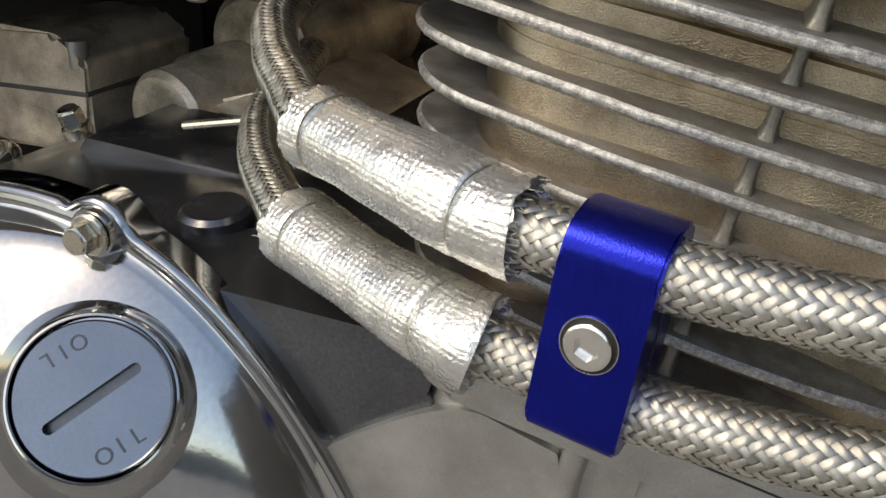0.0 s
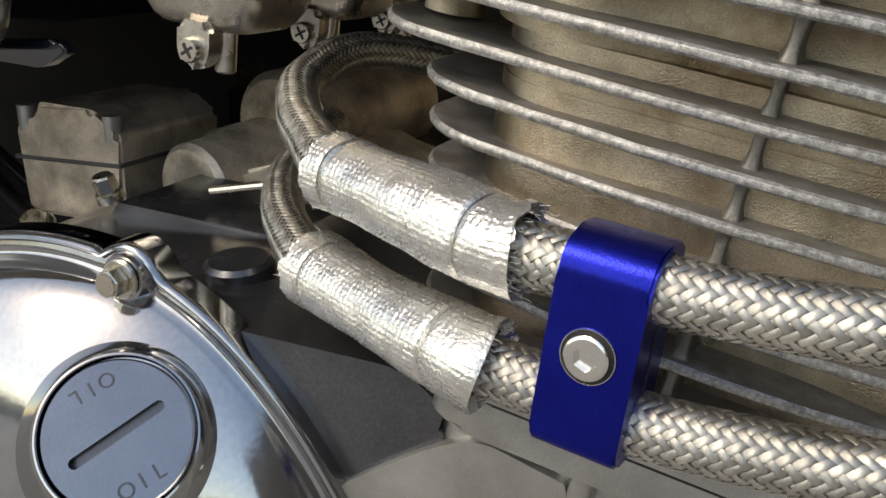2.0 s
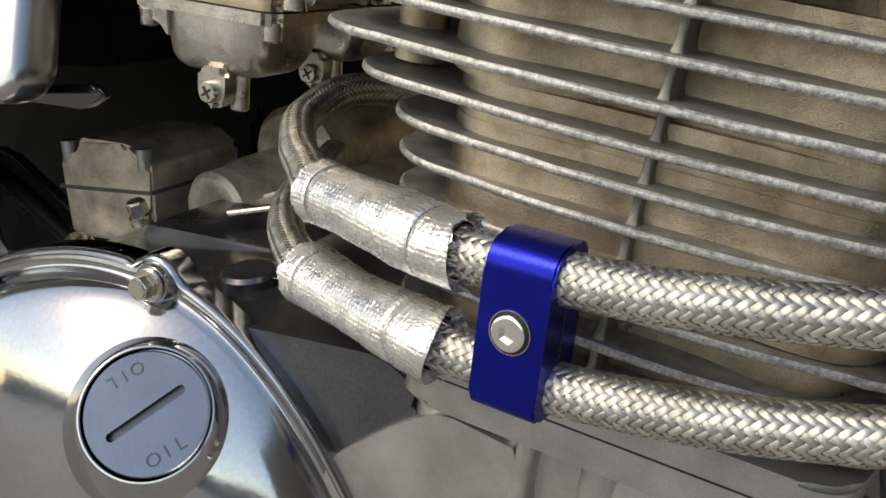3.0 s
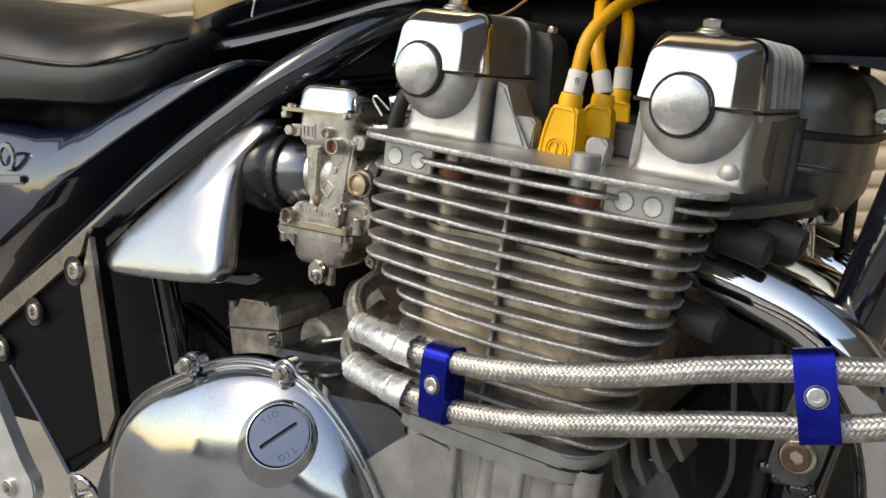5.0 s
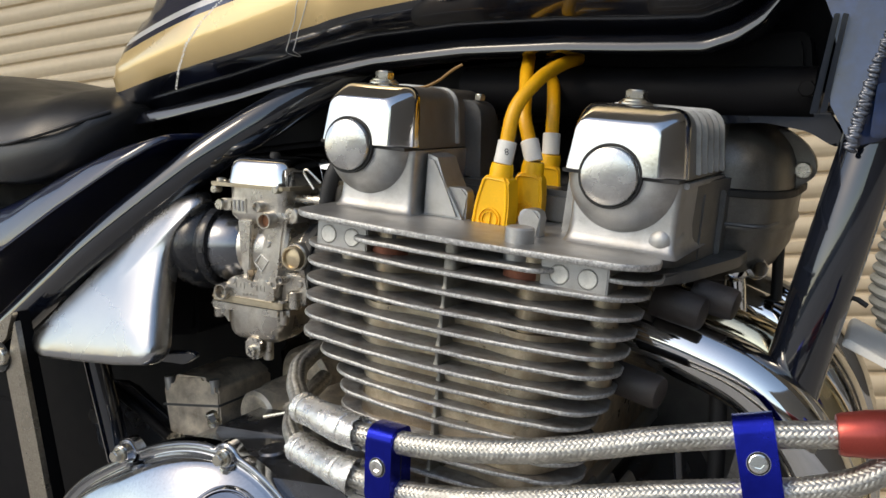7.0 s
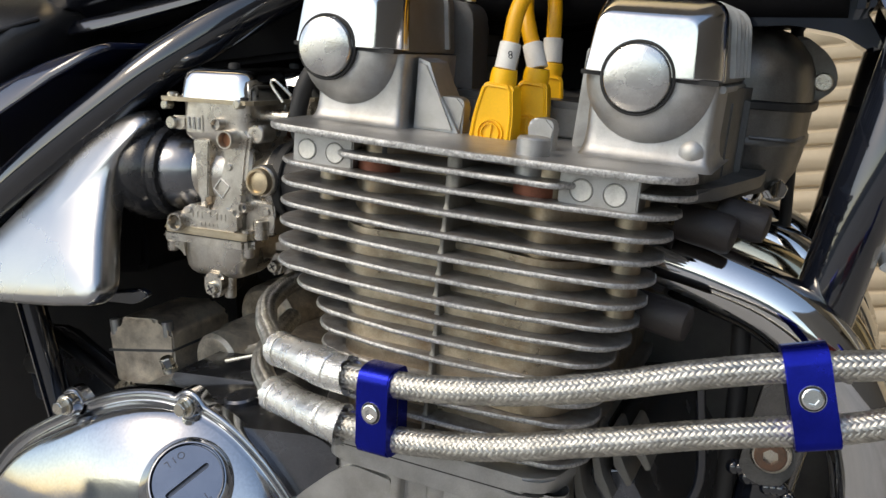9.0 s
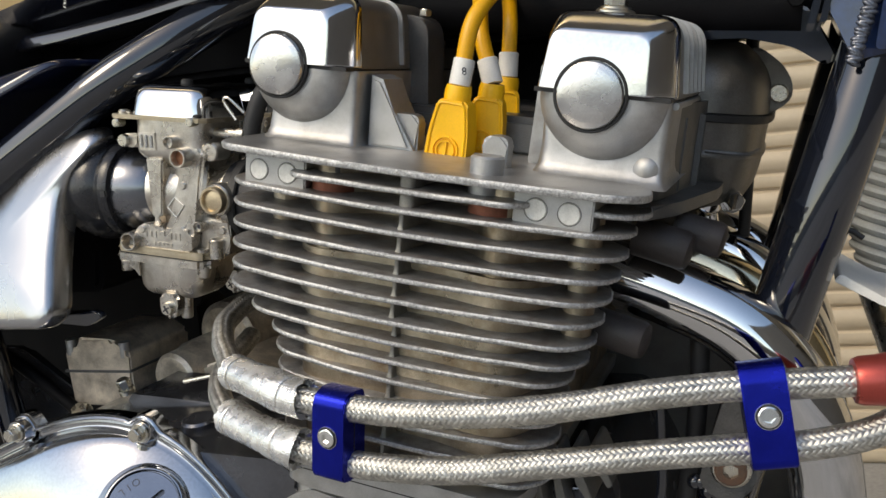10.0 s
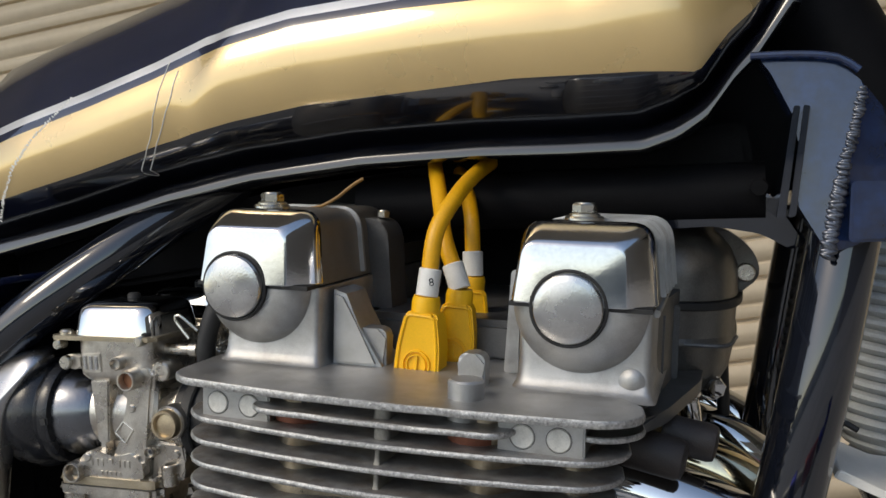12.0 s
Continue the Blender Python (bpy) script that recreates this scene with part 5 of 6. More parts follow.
    part("bowl_lug", face([(-47, -38.5), (-32, -38.5), (-31, -51), (-36, -45.5), (-46.5, -44.5)], 0, 12, 1.5), carb_alloy, body)
    for a, d, b0, b1 in ((-43, 2, -48, -41), (20, 3, -46, -38), (-2, 12, -79, -60), (20, 1.5, -29, -26.4)):
        part("bowl_screw", turned([(0, b0), (3.2, b0), (4.0, b0 + 0.8), (4.0, b1), (0, b1)], a, d, 0, "up", 18), carb_alloy, body)
    part("float_bowl", loft([(-38.8, -35, 17, 0.4, 46, 9), (-50, -34.6, 16.4, 0.5, 46, 9), (-57, -33.6, 13.6, 1.2, 44, 9), (-60.6, -32, 11.6, 2.8, 42, 9), (-62.8, -29.4, 9, 5.2, 39, 8), (-63.8, -25, 5, 9, 35, 7)]), carb_alloy, body, "", 60)
    part("drain_ear", face([(-15, -60), (-0.8, -60), (-0.8, -72), (-4.5, -77.6), (-11.2, -77.6), (-15, -72)], 0, 9, 3.5, 1.0, 4), carb_alloy, body)
    part("drain_screw", turned([(4.6, 0), (4.6, 2.2), (4.0, 3.2), (0, 3.4)], -7.9, 0, -70.4, "out", 20), steel, body)
    bm = bmesh.new()
    c = L @ Matrix.Translation((-7.9, 0, -70.4)) @ SIDE
    for a in (0, 90):
        box(bm, (-2.9, -0.5, 3.0), (2.9, 0.5, 3.6), c @ pose(0, 0, 0, 0, 0, a + 35), 0)
    part("cross_slot", bm, engrave, body)
    # rubber stub to the head, steel funnel and rubber boot to the filter
    bm = bmesh.new()
    tube(bm, [(-0.150, 0.272 + dy, 0.6175), (-0.13, 0.272 + dy, 0.614), (-0.08, 0.272 + dy, 0.606)], 0.0245, 28)
    part("inlet_stub", bm, rubber, body, "black rubber inlet stub")
    bm = bmesh.new()
    lathe(bm, [(0.0262, 0), (0.0272, 0.001), (0.0272, 0.006), (0.0262, 0.007)], T @ Matrix.Translation((-0.1435, 0.272, 0.6163)) @ pose(0, 0, 0, 0, 98, 0), 36)
    part("hose_clip", bm, groove_dark, body)
    bm = bmesh.new()
    f = T @ Matrix.Translation((-0.2135, 0.272, 0.6250)) @ pose(0, 0, 0, 0, -86, 0)
    lathe(bm, [(0.0225, -0.004), (0.0252, 0.0), (0.0285, 0.012), (0.0300, 0.020), (0.0300, 0.024)], f, 44)
    part("steel_funnel", bm, funnel_dark, body, "dark polished inlet funnel")
    bm = bmesh.new()
    lathe(bm, [(0.0300, 0.019), (0.0335, 0.0195), (0.0345, 0.022), (0.0345, 0.026), (0.0330, 0.028), (0.0325, 0.031), (0.0350, 0.035), (0.0365, 0.044), (0.0345, 0.056), (0.030, 0.066)], f, 44)
    part("filter_boot", bm, boot_rubber, body, "black rubber filter boot")
    bm = bmesh.new()
    box(bm, (-0.003, -0.004, -0.002), (0.003, 0.004, 0.004), T @ Matrix.Translation((-0.2350, 0.2415, 0.6262)), 0.001)
    part("clip_lug", bm, rubber, body)


boot_rubber = surf("glossy_black_rubber", (0.014, 0.015, 0.018), 0.0, 0.24, 0.2, 60, 0.08, 900, None, rvar=0.25)
funnel_dark = surf("dark_polished_funnel", (0.20, 0.207, 0.225), 1.0, 0.24, 0.1, 60, 0.1, 900)
copper_dull = surf("rusty_bore", (0.28, 0.12, 0.06), 0.3, 0.55, 0.2, 200)
carb_warm = surf("tarnished_alloy", (0.46, 0.40, 0.30), 0.75, 0.36, 0.12, 90, 0.2, 1200, TAN, 0.4, 80)
for i in range(4):
    build_carb(0.075 * i, i < 2)

bm = bmesh.new()
tube(bm, [(-0.102, 0.252, 0.690), (-0.1085, 0.247, 0.680), (-0.1150, 0.245, 0.664), (-0.1175, 0.246, 0.650), (-0.116, 0.252, 0.636)], 0.0056, 14)
vac = part("vacuum_hose", bm, rubber, bike, "short blue-black vacuum hose with a wire clip")
bm = bmesh.new()
tube(bm, [(-0.1165, 0.240, 0.672), (-0.1255, 0.238, 0.682), (-0.1285, 0.238, 0.6795), (-0.1215, 0.238, 0.668)], 0.0010, 8, 0.002)
part("wire_clip", bm, steel, vac)

# ---- polished side cover ----


def build_side_cover():
    """A drawn alloy shell: a bent triangle with rolled edges and a soft bulge."""
    outline = rounded([(-0.4230, 0.5555), (-0.4050, 0.5425), (-0.300, 0.5415), (-0.262, 0.543), (-0.2545, 0.552), (-0.2640, 0.592), (-0.2650, 0.634), (-0.2400, 0.6640), (-0.2460, 0.6715), (-0.284, 0.6720), (-0.3375, 0.6235), (-0.402, 0.5745)], [0.012, 0.012, 0, 0.006, 0.006, 0.03, 0.03, 0.004, 0.006, 0.02, 0.05, 0.02], 5)
    cx, cz = -0.318, 0.596
    bm = bmesh.new()
    rings = []
    for f, push in ((0.99, -0.010), (1.0, -0.008), (1.0, -0.004), (0.992, 0.0), (0.975, 0.0045), (0.945, 0.0078), (0.90, 0.0098), (0.82, 0.0115), (0.68, 0.013), (0.48, 0.0145), (0.25, 0.0152)):
        ring = []
        for x, z in outline:
            px, pz = cx + (x - cx) * f, cz + (z - cz) * f
            ring.append(bm.verts.new((px, 0.222 - 0.0804 * (px + 0.416) + 0.4537 * (pz - 0.561) - push, pz)))
        rings.append(ring)
    n = len(outline)
    for a, b in zip(rings, rings[1:]):
        for k in range(n):
            bm.faces.new((a[k], a[(k + 1) % n], b[(k + 1) % n], b[k]))
    bm.faces.new(rings[-1])
    cov = part("side_cover", bm, satin_bright, bike, "brushed alloy side cover beside the carburettors", 70)
    bm = bmesh.new()
    prism(bm, rounded([(-0.290, 0.5405), (-0.254, 0.5385), (-0.240, 0.545), (-0.246, 0.549), (-0.284, 0.5475)], 0.003, 3), -0.232, -0.226, SIDE, 0.001)
    part("tab", bm, black_paint, cov)
    # dark filter housing behind
    bm = bmesh.new()
    prism(bm, rounded([(-0.40, 0.55), (-0.285, 0.55), (-0.283, 0.60), (-0.268, 0.65), (-0.285, 0.655), (-0.38, 0.60)], 0.01, 3), -0.54, -0.275, SIDE, 0.006)
    part("filter_box", bm, plastic_and_shade, cov)


satin_bright = surf("satin_cover_alloy", (0.45, 0.455, 0.465), 1.0, 0.26, 0.04, 25, 0.06, 700, brushed=(0.5, 1.0, 6.0))
build_side_cover()

# ---- exhaust ----


def build_header(dy, r, label, mat):
    path = [(0.072, 0.262 + dy, 0.5755), (0.105, 0.262 + dy, 0.5635), (0.135, 0.261 + dy, 0.5515), (0.165, 0.260 + dy, 0.5355), (0.190, 0.259 + dy, 0.5085), (0.2045, 0.258 + dy, 0.476), (0.2095, 0.258 + dy, 0.43), (0.205, 0.26 + dy, 0.36), (0.175, 0.27 + dy * 0.9, 0.28), (0.12, 0.29 + dy * 0.8, 0.215), (0.03, 0.31 + dy * 0.7, 0.185), (-0.12, 0.32 + dy * 0.6, 0.18)]
    bm = bmesh.new()
    tube(bm, path, r, 40, 0.006)
    pipe = part("exhaust_header", bm, mat, bike, label)
    d = Vector(path[1]) - Vector(path[0])
    m = along(Vector(path[1]) - d.normalized() * 0.004, d)
    bm = bmesh.new()
    lathe(bm, [(r + 0.001, -0.012), (r + 0.006, -0.012), (r + 0.006, -0.006), (r + 0.001, -0.005)], m, 40)
    part("collar", bm, chrome, pipe)
    bm = bmesh.new()
    prism(bm, rounded([(-0.024, -0.011), (0.024, -0.011), (0.024, 0.011), (-0.024, 0.011)], 0.008, 4), -0.014, -0.008, m @ pose(0, 0, 0, 0, 0, 60), 0.001)
    part("flange", bm, steel, pipe)


build_header(0.0, 0.0195, "chromed exhaust header bending down beside the frame tube", chrome)
build_header(0.078, 0.0165, "chromed exhaust header with a warm tint", chrome_warm)
build_header(0.16, 0.0165, "chromed exhaust header", chrome)
build_header(0.235, 0.0165, "chromed exhaust header", chrome)

for name, p, d, r, h in (("rubber_cap", (0.093, 0.221, 0.5465), (0.9, -0.18, -0.25), 0.0100, 0.034), ("rubber_cap", (0.117, 0.243, 0.5885), (0.93, -0.12, -0.3), 0.0105, 0.031), ("rubber_cap", (0.135, 0.262, 0.5890), (0.93, -0.08, -0.3), 0.0098, 0.028)):
    bm = bmesh.new()
    lathe(bm, [(r * 0.6, 0), (r, 0.001), (r, h - 0.004), (r * 0.9, h - 0.001), (r * 0.6, h), (0, h)], along(p, d), 24)
    part(name, bm, rubber_brown, bike, "aged rubber cap on a port stub")

# oil-line banjo on the front of the head
bm = bmesh.new()
bp = Vector((0.1430, 0.360, 0.5880))
lathe(bm, [(0.0075, -0.012), (0.0088, -0.010), (0.0092, 0.0), (0.0088, 0.006), (0.0060, 0.0095), (0.0, 0.0108)], along(bp, (0.25, -1, 0.1)), 28)
lathe(bm, [(0.0, -0.040), (0.0050, -0.040), (0.0068, -0.030), (0.0076, -0.012), (0.0070, -0.004)], Matrix.Translation(bp), 24)
banjo = part("banjo_union", bm, chrome, bike, "chromed banjo union with a thin oil pipe")
bm = bmesh.new()
hex_bolt(bm, along(bp + Vector((0.0155, -0.004, 0.001)), (0.45, -1, 0.1)), 0.0062, 0.009, 0.0078)
part("bolt", bm, chrome, banjo)
bm = bmesh.new()
tube(bm, [bp + Vector((0.0, 0, -0.006)), bp + Vector((0.001, 0, -0.022)), bp + Vector((0.0, 0.004, -0.04)), bp + Vector((-0.004, 0.01, -0.07))], 0.0042, 12)
part("oil_pipe", bm, steel, banjo)
bm = bmesh.new()
tube(bm, [(0.132, 0.418, 0.562), (0.136, 0.418, 0.552), (0.1416, 0.418, 0.5416), (0.146, 0.418, 0.535)], 0.0012, 8)
part("wire", bm, white_sleeve, banjo)
bm = bmesh.new()
tube(bm, [(0.172, 0.42, 0.70), (0.170, 0.42, 0.64), (0.164, 0.42, 0.58), (0.158, 0.42, 0.52)], 0.0042, 12)
part("drain_hose", bm, rubber, bike, "thin black drain hose")
bm = bmesh.new()
tube(bm, [(0.1265, 0.238, 0.51), (0.126, 0.238, 0.475), (0.124, 0.238, 0.442), (0.112, 0.238, 0.418), (0.098, 0.24, 0.395), (0.085, 0.245, 0.34)], 0.0028, 12)
part("drain_pipe", bm, black_paint, bike, "thin black bent pipe in front of the crankcase")
bm = bmesh.new()
tube(bm, [(0.146, 0.27, 0.53), (0.142, 0.27, 0.48), (0.134, 0.27, 0.43), (0.12, 0.275, 0.36)], 0.0055, 12)
part("ribbed_hose", bm, rubber, bike, "black ribbed hose")

# ---- frame ----


def build_frame():
    bm = bmesh.new()
    tube(bm, [(0.246, 0.300, 0.700), (0.2365, 0.291, 0.673), (0.2147, 0.279, 0.610), (0.193, 0.277, 0.548), (0.1665, 0.279, 0.465), (0.149, 0.284, 0.40), (0.135, 0.29, 0.30), (0.105, 0.29, 0.20), (0.04, 0.29, 0.165), (-0.25, 0.29, 0.165), (-0.36, 0.28, 0.22), (-0.40, 0.27, 0.32)], 0.0172, 36)
    frame_ = part("frame", bm, black_paint, bike, "glossy black tubular frame with rough welds")
    bm = bmesh.new()
    tube(bm, [(0.262, 0.470, 0.775), (0.2285, 0.474, 0.673), (0.190, 0.474, 0.548), (0.148, 0.474, 0.40), (0.105, 0.47, 0.20), (0.04, 0.47, 0.165), (-0.25, 0.47, 0.165), (-0.36, 0.48, 0.22)], 0.0140, 20)
    part("down_tube", bm, black_paint, frame_)
    # upper rail that runs under the seat
    bm = bmesh.new()
    tube(bm, [(-0.135, 0.350, 0.765), (-0.178, 0.312, 0.740), (-0.215, 0.284, 0.717), (-0.256, 0.262, 0.691), (-0.338, 0.240, 0.640), (-0.445, 0.236, 0.577), (-0.596, 0.234, 0.490), (-0.70, 0.234, 0.425)], 0.0160, 28)
    part("seat_rail", bm, black_paint, frame_)
    bm = bmesh.new()
    tube(bm, [(-0.402, 0.262, 0.565), (-0.385, 0.262, 0.46), (-0.372, 0.262, 0.39), (-0.36, 0.27, 0.28)], 0.011, 18)
    part("rear_tube", bm, black_paint, frame_)
    # backbone with its end plate
    bm = bmesh.new()
    lathe(bm, [(0.0, 0), (0.0175, 0), (0.0175, 0.245), (0, 0.245)], along((-0.04, 0.335, 0.7315), (1, 0.0, -0.118)), 32)
    part("backbone", bm, plastic_and_shade, frame_, "thick matt black tube")
    bm = bmesh.new()
    prism(bm, rounded([(0.2195, 0.7440), (0.2225, 0.7435), (0.2085, 0.6895), (0.2045, 0.6900)], 0.0010, 3), -0.36, -0.268, SIDE, 0.001)
    prism(bm, rounded([(0.2240, 0.7435), (0.2270, 0.7425), (0.2135, 0.6900), (0.2100, 0.6895)], 0.0010, 3), -0.36, -0.2675, SIDE, 0.001)
    part("end_plate", bm, black_paint, frame_)
    bm = bmesh.new()
    hex_bolt(bm, Matrix.Translation((0.200, 0.312, 0.706)) @ pose(0, 0, 0, 90, 0, 0), 0.0055, 0.004)
    part("bolt", bm, plastic_and_shade, frame_)
    bm = bmesh.new()
    prism(bm, rounded([(0.10, 0.705), (0.205, 0.703), (0.222, 0.672), (0.214, 0.668), (0.198, 0.680), (0.172, 0.688), (0.10, 0.692)], 0.005, 3), -0.40, -0.325, SIDE, 0.003)
    part("head_bracket", bm, black_paint, frame_)
    # gusset at the steering head: two facets that meet along a weld
    def facet(outline, depth, tilt):
        bm = bmesh.new()
        prism(bm, rounded(outline, 0.003, 3), -0.30, -0.268, SIDE, 0.0012, 2)
        for v in bm.verts:
            seam = 0.2253 + (v.co.z - 0.6693) * 0.349
            v.co.y += (v.co.z - 0.690) * 0.13 + depth + tilt * max(0.0, v.co.x - seam)
        return bm

    part("gusset", facet([(0.2068, 0.7713), (0.2426, 0.7634), (0.2535, 0.7488), (0.2453, 0.7265), (0.2253, 0.6693), (0.2218, 0.6790), (0.2145, 0.6965), (0.2198, 0.716), (0.2191, 0.7394), (0.2114, 0.7631)], 0.0, 0.0), gusset_sky_tint, frame_, "black gusset plate, tinted blue for the reflected sky")
    part("gusset_wing", facet([(0.2535, 0.7488), (0.262, 0.735), (0.258, 0.700), (0.243, 0.672), (0.2253, 0.6693), (0.2453, 0.7265)], 0.0004, 0.55), gusset_sky_tint, frame_)
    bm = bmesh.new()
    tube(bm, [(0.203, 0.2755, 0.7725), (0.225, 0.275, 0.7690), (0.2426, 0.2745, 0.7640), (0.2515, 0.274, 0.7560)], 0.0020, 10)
    part("gusset_rim", bm, gusset_sky_tint, frame_)
    # lumpy weld along the seam, in overlapping scales
    rng = random.Random(4)
    bm = bmesh.new()
    line = spline([(0.2526, 0.2755, 0.7476), (0.2460, 0.2728, 0.7290), (0.2393, 0.2706, 0.7128), (0.2321, 0.2678, 0.6908), (0.2275, 0.2660, 0.6770), (0.2250, 0.2650, 0.6685)], 0.0014)
    for i, p in enumerate(line):
        f = i / len(line)
        r = 0.0014 + 0.0014 * f + rng.uniform(-0.0003, 0.0005)
        bmesh.ops.create_uvsphere(bm, u_segments=12, v_segments=8, radius=1, matrix=Matrix.Translation(p + Vector((rng.uniform(-1, 1), 0, rng.uniform(-1, 1))) * 0.0005) @ pose(0, 0, 0, 0, 20 + rng.uniform(-25, 25), 0) @ Matrix.Diagonal((r * 1.5, r * 0.6, r * 0.62, 1)))
    tagged(part("weld_bead", bm, weld_paint, frame_, "lumpy worn weld bead", 60), kind="stuff")
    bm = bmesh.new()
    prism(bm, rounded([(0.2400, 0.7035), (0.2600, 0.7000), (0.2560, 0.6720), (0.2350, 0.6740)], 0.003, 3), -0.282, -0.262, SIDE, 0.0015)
    part("lug", bm, gusset_sky_tint, frame_)
    # steering head
    bm = bmesh.new()
    lathe(bm, [(0, 0), (0.032, 0), (0.032, 0.15), (0, 0.15)], along((0.285, 0.38, 0.70), (-0.35, 0, 0.94)), 32)
    part("steering_head", bm, plastic_and_shade, frame_)
    # engine mount with a rusty bolt
    bm = bmesh.new()
    prism(bm, rounded([(0.143, 0.446), (0.150, 0.470), (0.160, 0.500), (0.176, 0.500), (0.182, 0.478), (0.172, 0.444), (0.160, 0.436)], 0.006, 4), -0.262, -0.246, SIDE, 0.002)
    mount = part("mount_bracket", bm, mount_paint, frame_, "grainy black engine mount bracket")
    bm = bmesh.new()
    lathe(bm, [(0.011, 0), (0.0108, 0.003), (0.0095, 0.0042), (0, 0.0042)], SIDE @ Matrix.Translation((0.1615, 0.4585, -0.246)), 28)
    part("washer", bm, steel, frame_)
    bm = bmesh.new()
    socket_bolt(bm, SIDE @ Matrix.Translation((0.1615, 0.4585, -0.2425)), 0.0085, 0.003, 0.0045)
    part("mount_bolt", bm, rusty, frame_, "rusty socket bolt")
    bm = bmesh.new()
    for k in range(9):
        a = k / 8
        bmesh.ops.create_uvsphere(bm, u_segments=10, v_segments=6, radius=0.0045, matrix=Matrix.Translation((0.141 + 0.028 * a, 0.252, 0.446 - 0.014 * a + 0.002 * math.sin(k * 2.1))))
    tagged(part("weld", bm, black_paint, frame_, "", 60), kind="stuff")
    # triangular rear frame plate with two bright borders
    bm = bmesh.new()
    prism(bm, rounded([(-0.4165, 0.585), (-0.4025, 0.417), (-0.4225, 0.386), (-0.482, 0.346), (-0.557, 0.444), (-0.66, 0.448), (-0.66, 0.458), (-0.566, 0.503)], 0.004, 3), -0.218, -0.205, SIDE, 0.002)
    part("rear_plate", bm, plastic_and_shade, frame_, "dark triangular frame plate")
    bm = bmesh.new()
    prism(bm, rounded([(-0.434, 0.506), (-0.457, 0.508), (-0.549, 0.456), (-0.5535, 0.444), (-0.488, 0.358), (-0.430, 0.388), (-0.4235, 0.40)], 0.005, 3), -0.2055, -0.2028, SIDE, 0.001)
    part("inner_panel", bm, plastic_and_shade, frame_)
    bm = bmesh.new()
    prism(bm, rounded([(-0.4155, 0.5845), (-0.4285, 0.561), (-0.570, 0.482), (-0.66, 0.432), (-0.66, 0.458), (-0.566, 0.506)], 0.003, 3), -0.2055, -0.1995, SIDE, 0.0022, 3)
    part("plate_border", bm, border_paint, frame_, "worn metallic border of the frame plate")
    bm = bmesh.new()
    prism(bm, rounded([(-0.4150, 0.577), (-0.4345, 0.531), (-0.4225, 0.388), (-0.4025, 0.417)], 0.002, 3), -0.2055, -0.2000, SIDE, 0.0015, 3)
    part("plate_border", bm, border_paint, frame_)
    for x, z in ((-0.4400, 0.5450), (-0.5060, 0.5030), (-0.5665, 0.4620)):
        bm = bmesh.new()
        lathe(bm, [(0.0135, 0.0), (0.0130, 0.0012), (0.0122, 0.0004), (0.0, 0.0002)], SIDE @ Matrix.Translation((x, z, -0.1995)), 30)
        part("screw_well", bm, groove_dark, frame_)
        bm = bmesh.new()
        socket_bolt(bm, SIDE @ Matrix.Translation((x + 0.0055, z + 0.001, -0.1998)), 0.0078, 0.006, 0.004)
        part("socket_screw", bm, steel, frame_, "zinc socket screw")
    bm = bmesh.new()
    tube(bm, [(-0.5585, 0.2035, 0.4445), (-0.52, 0.2035, 0.397), (-0.4815, 0.2035, 0.3475)], 0.0026, 12)
    part("edge_rod", bm, navy_gloss, frame_)
    # silver footrest hanger and its clip
    bm = bmesh.new()
    prism(bm, rounded([(-0.66, 0.575), (-0.582, 0.434), (-0.538, 0.352), (-0.5205, 0.331), (-0.529, 0.312), (-0.60, 0.27), (-0.66, 0.27)], [0, 0.006, 0.012, 0.008, 0.012, 0.01, 0], 4), -0.202, -0.190, SIDE, 0.002)
    hang = part("footrest_hanger", bm, wear_silver, bike, "silver footrest hanger plate with bolts")
    bm = bmesh.new()
    socket_bolt(bm, SIDE @ Matrix.Translation((-0.559, 0.3250, -0.190)), 0.0085, 0.005, 0.0048)
    part("bolt", bm, steel, hang)
    bm = bmesh.new()
    lathe(bm, [(0.006, 0), (0.0075, 0.002), (0.0075, 0.036), (0.006, 0.038), (0, 0.038)], along((-0.478, 0.205, 0.323), (1, 0.1, 0.25)), 20)
    part("clip_body", bm, steel, hang)
    bm = bmesh.new()
    tube(bm, [(-0.468, 0.198, 0.326), (-0.462, 0.192, 0.346), (-0.449, 0.188, 0.356), (-0.434, 0.19, 0.350), (-0.43, 0.195, 0.335)], 0.0028, 10)
    part("loop", bm, chrome, hang, "bright wire loop")
    # rear bracket and stay above the gearbox
    bm = bmesh.new()
    prism(bm, rounded([(-0.455, 0.50), (-0.40, 0.498), (-0.335, 0.455), (-0.37, 0.44), (-0.45, 0.43)], 0.006, 3), -0.305, -0.296, SIDE, 0.002)
    part("rear_bracket", bm, case_dark, frame_)
    bm = bmesh.new()
    hex_bolt(bm, SIDE @ Matrix.Translation((-0.44, 0.466, -0.296)), 0.009, 0.008, 0.012)
    part("bolt", bm, cast_dark, frame_)
    bm = bmesh.new()
    tube(bm, [(-0.41, 0.285, 0.50), (-0.37, 0.285, 0.474), (-0.335, 0.285, 0.450)], 0.005, 12)
    part("stay", bm, plastic_and_shade, frame_)
    bm = bmesh.new()
    hex_bolt(bm, along((-0.318, 0.27, 0.456), (0.1, -0.6, 0.8)), 0.0065, 0.007, 0.0085)
    part("bolt", bm, steel, frame_)
    # side stand
    bm = bmesh.new()
    tube(bm, [(-0.20, 0.49, 0.17), (-0.21, 0.53, 0.06), (-0.225, 0.56, -0.02)], 0.012, 14)
    box(bm, (-0.26, 0.53, -0.0335), (-0.19, 0.59, -0.022), pose(0, 0, -0.004, -3.8, -1.1, 0) @ I4, 0.002)
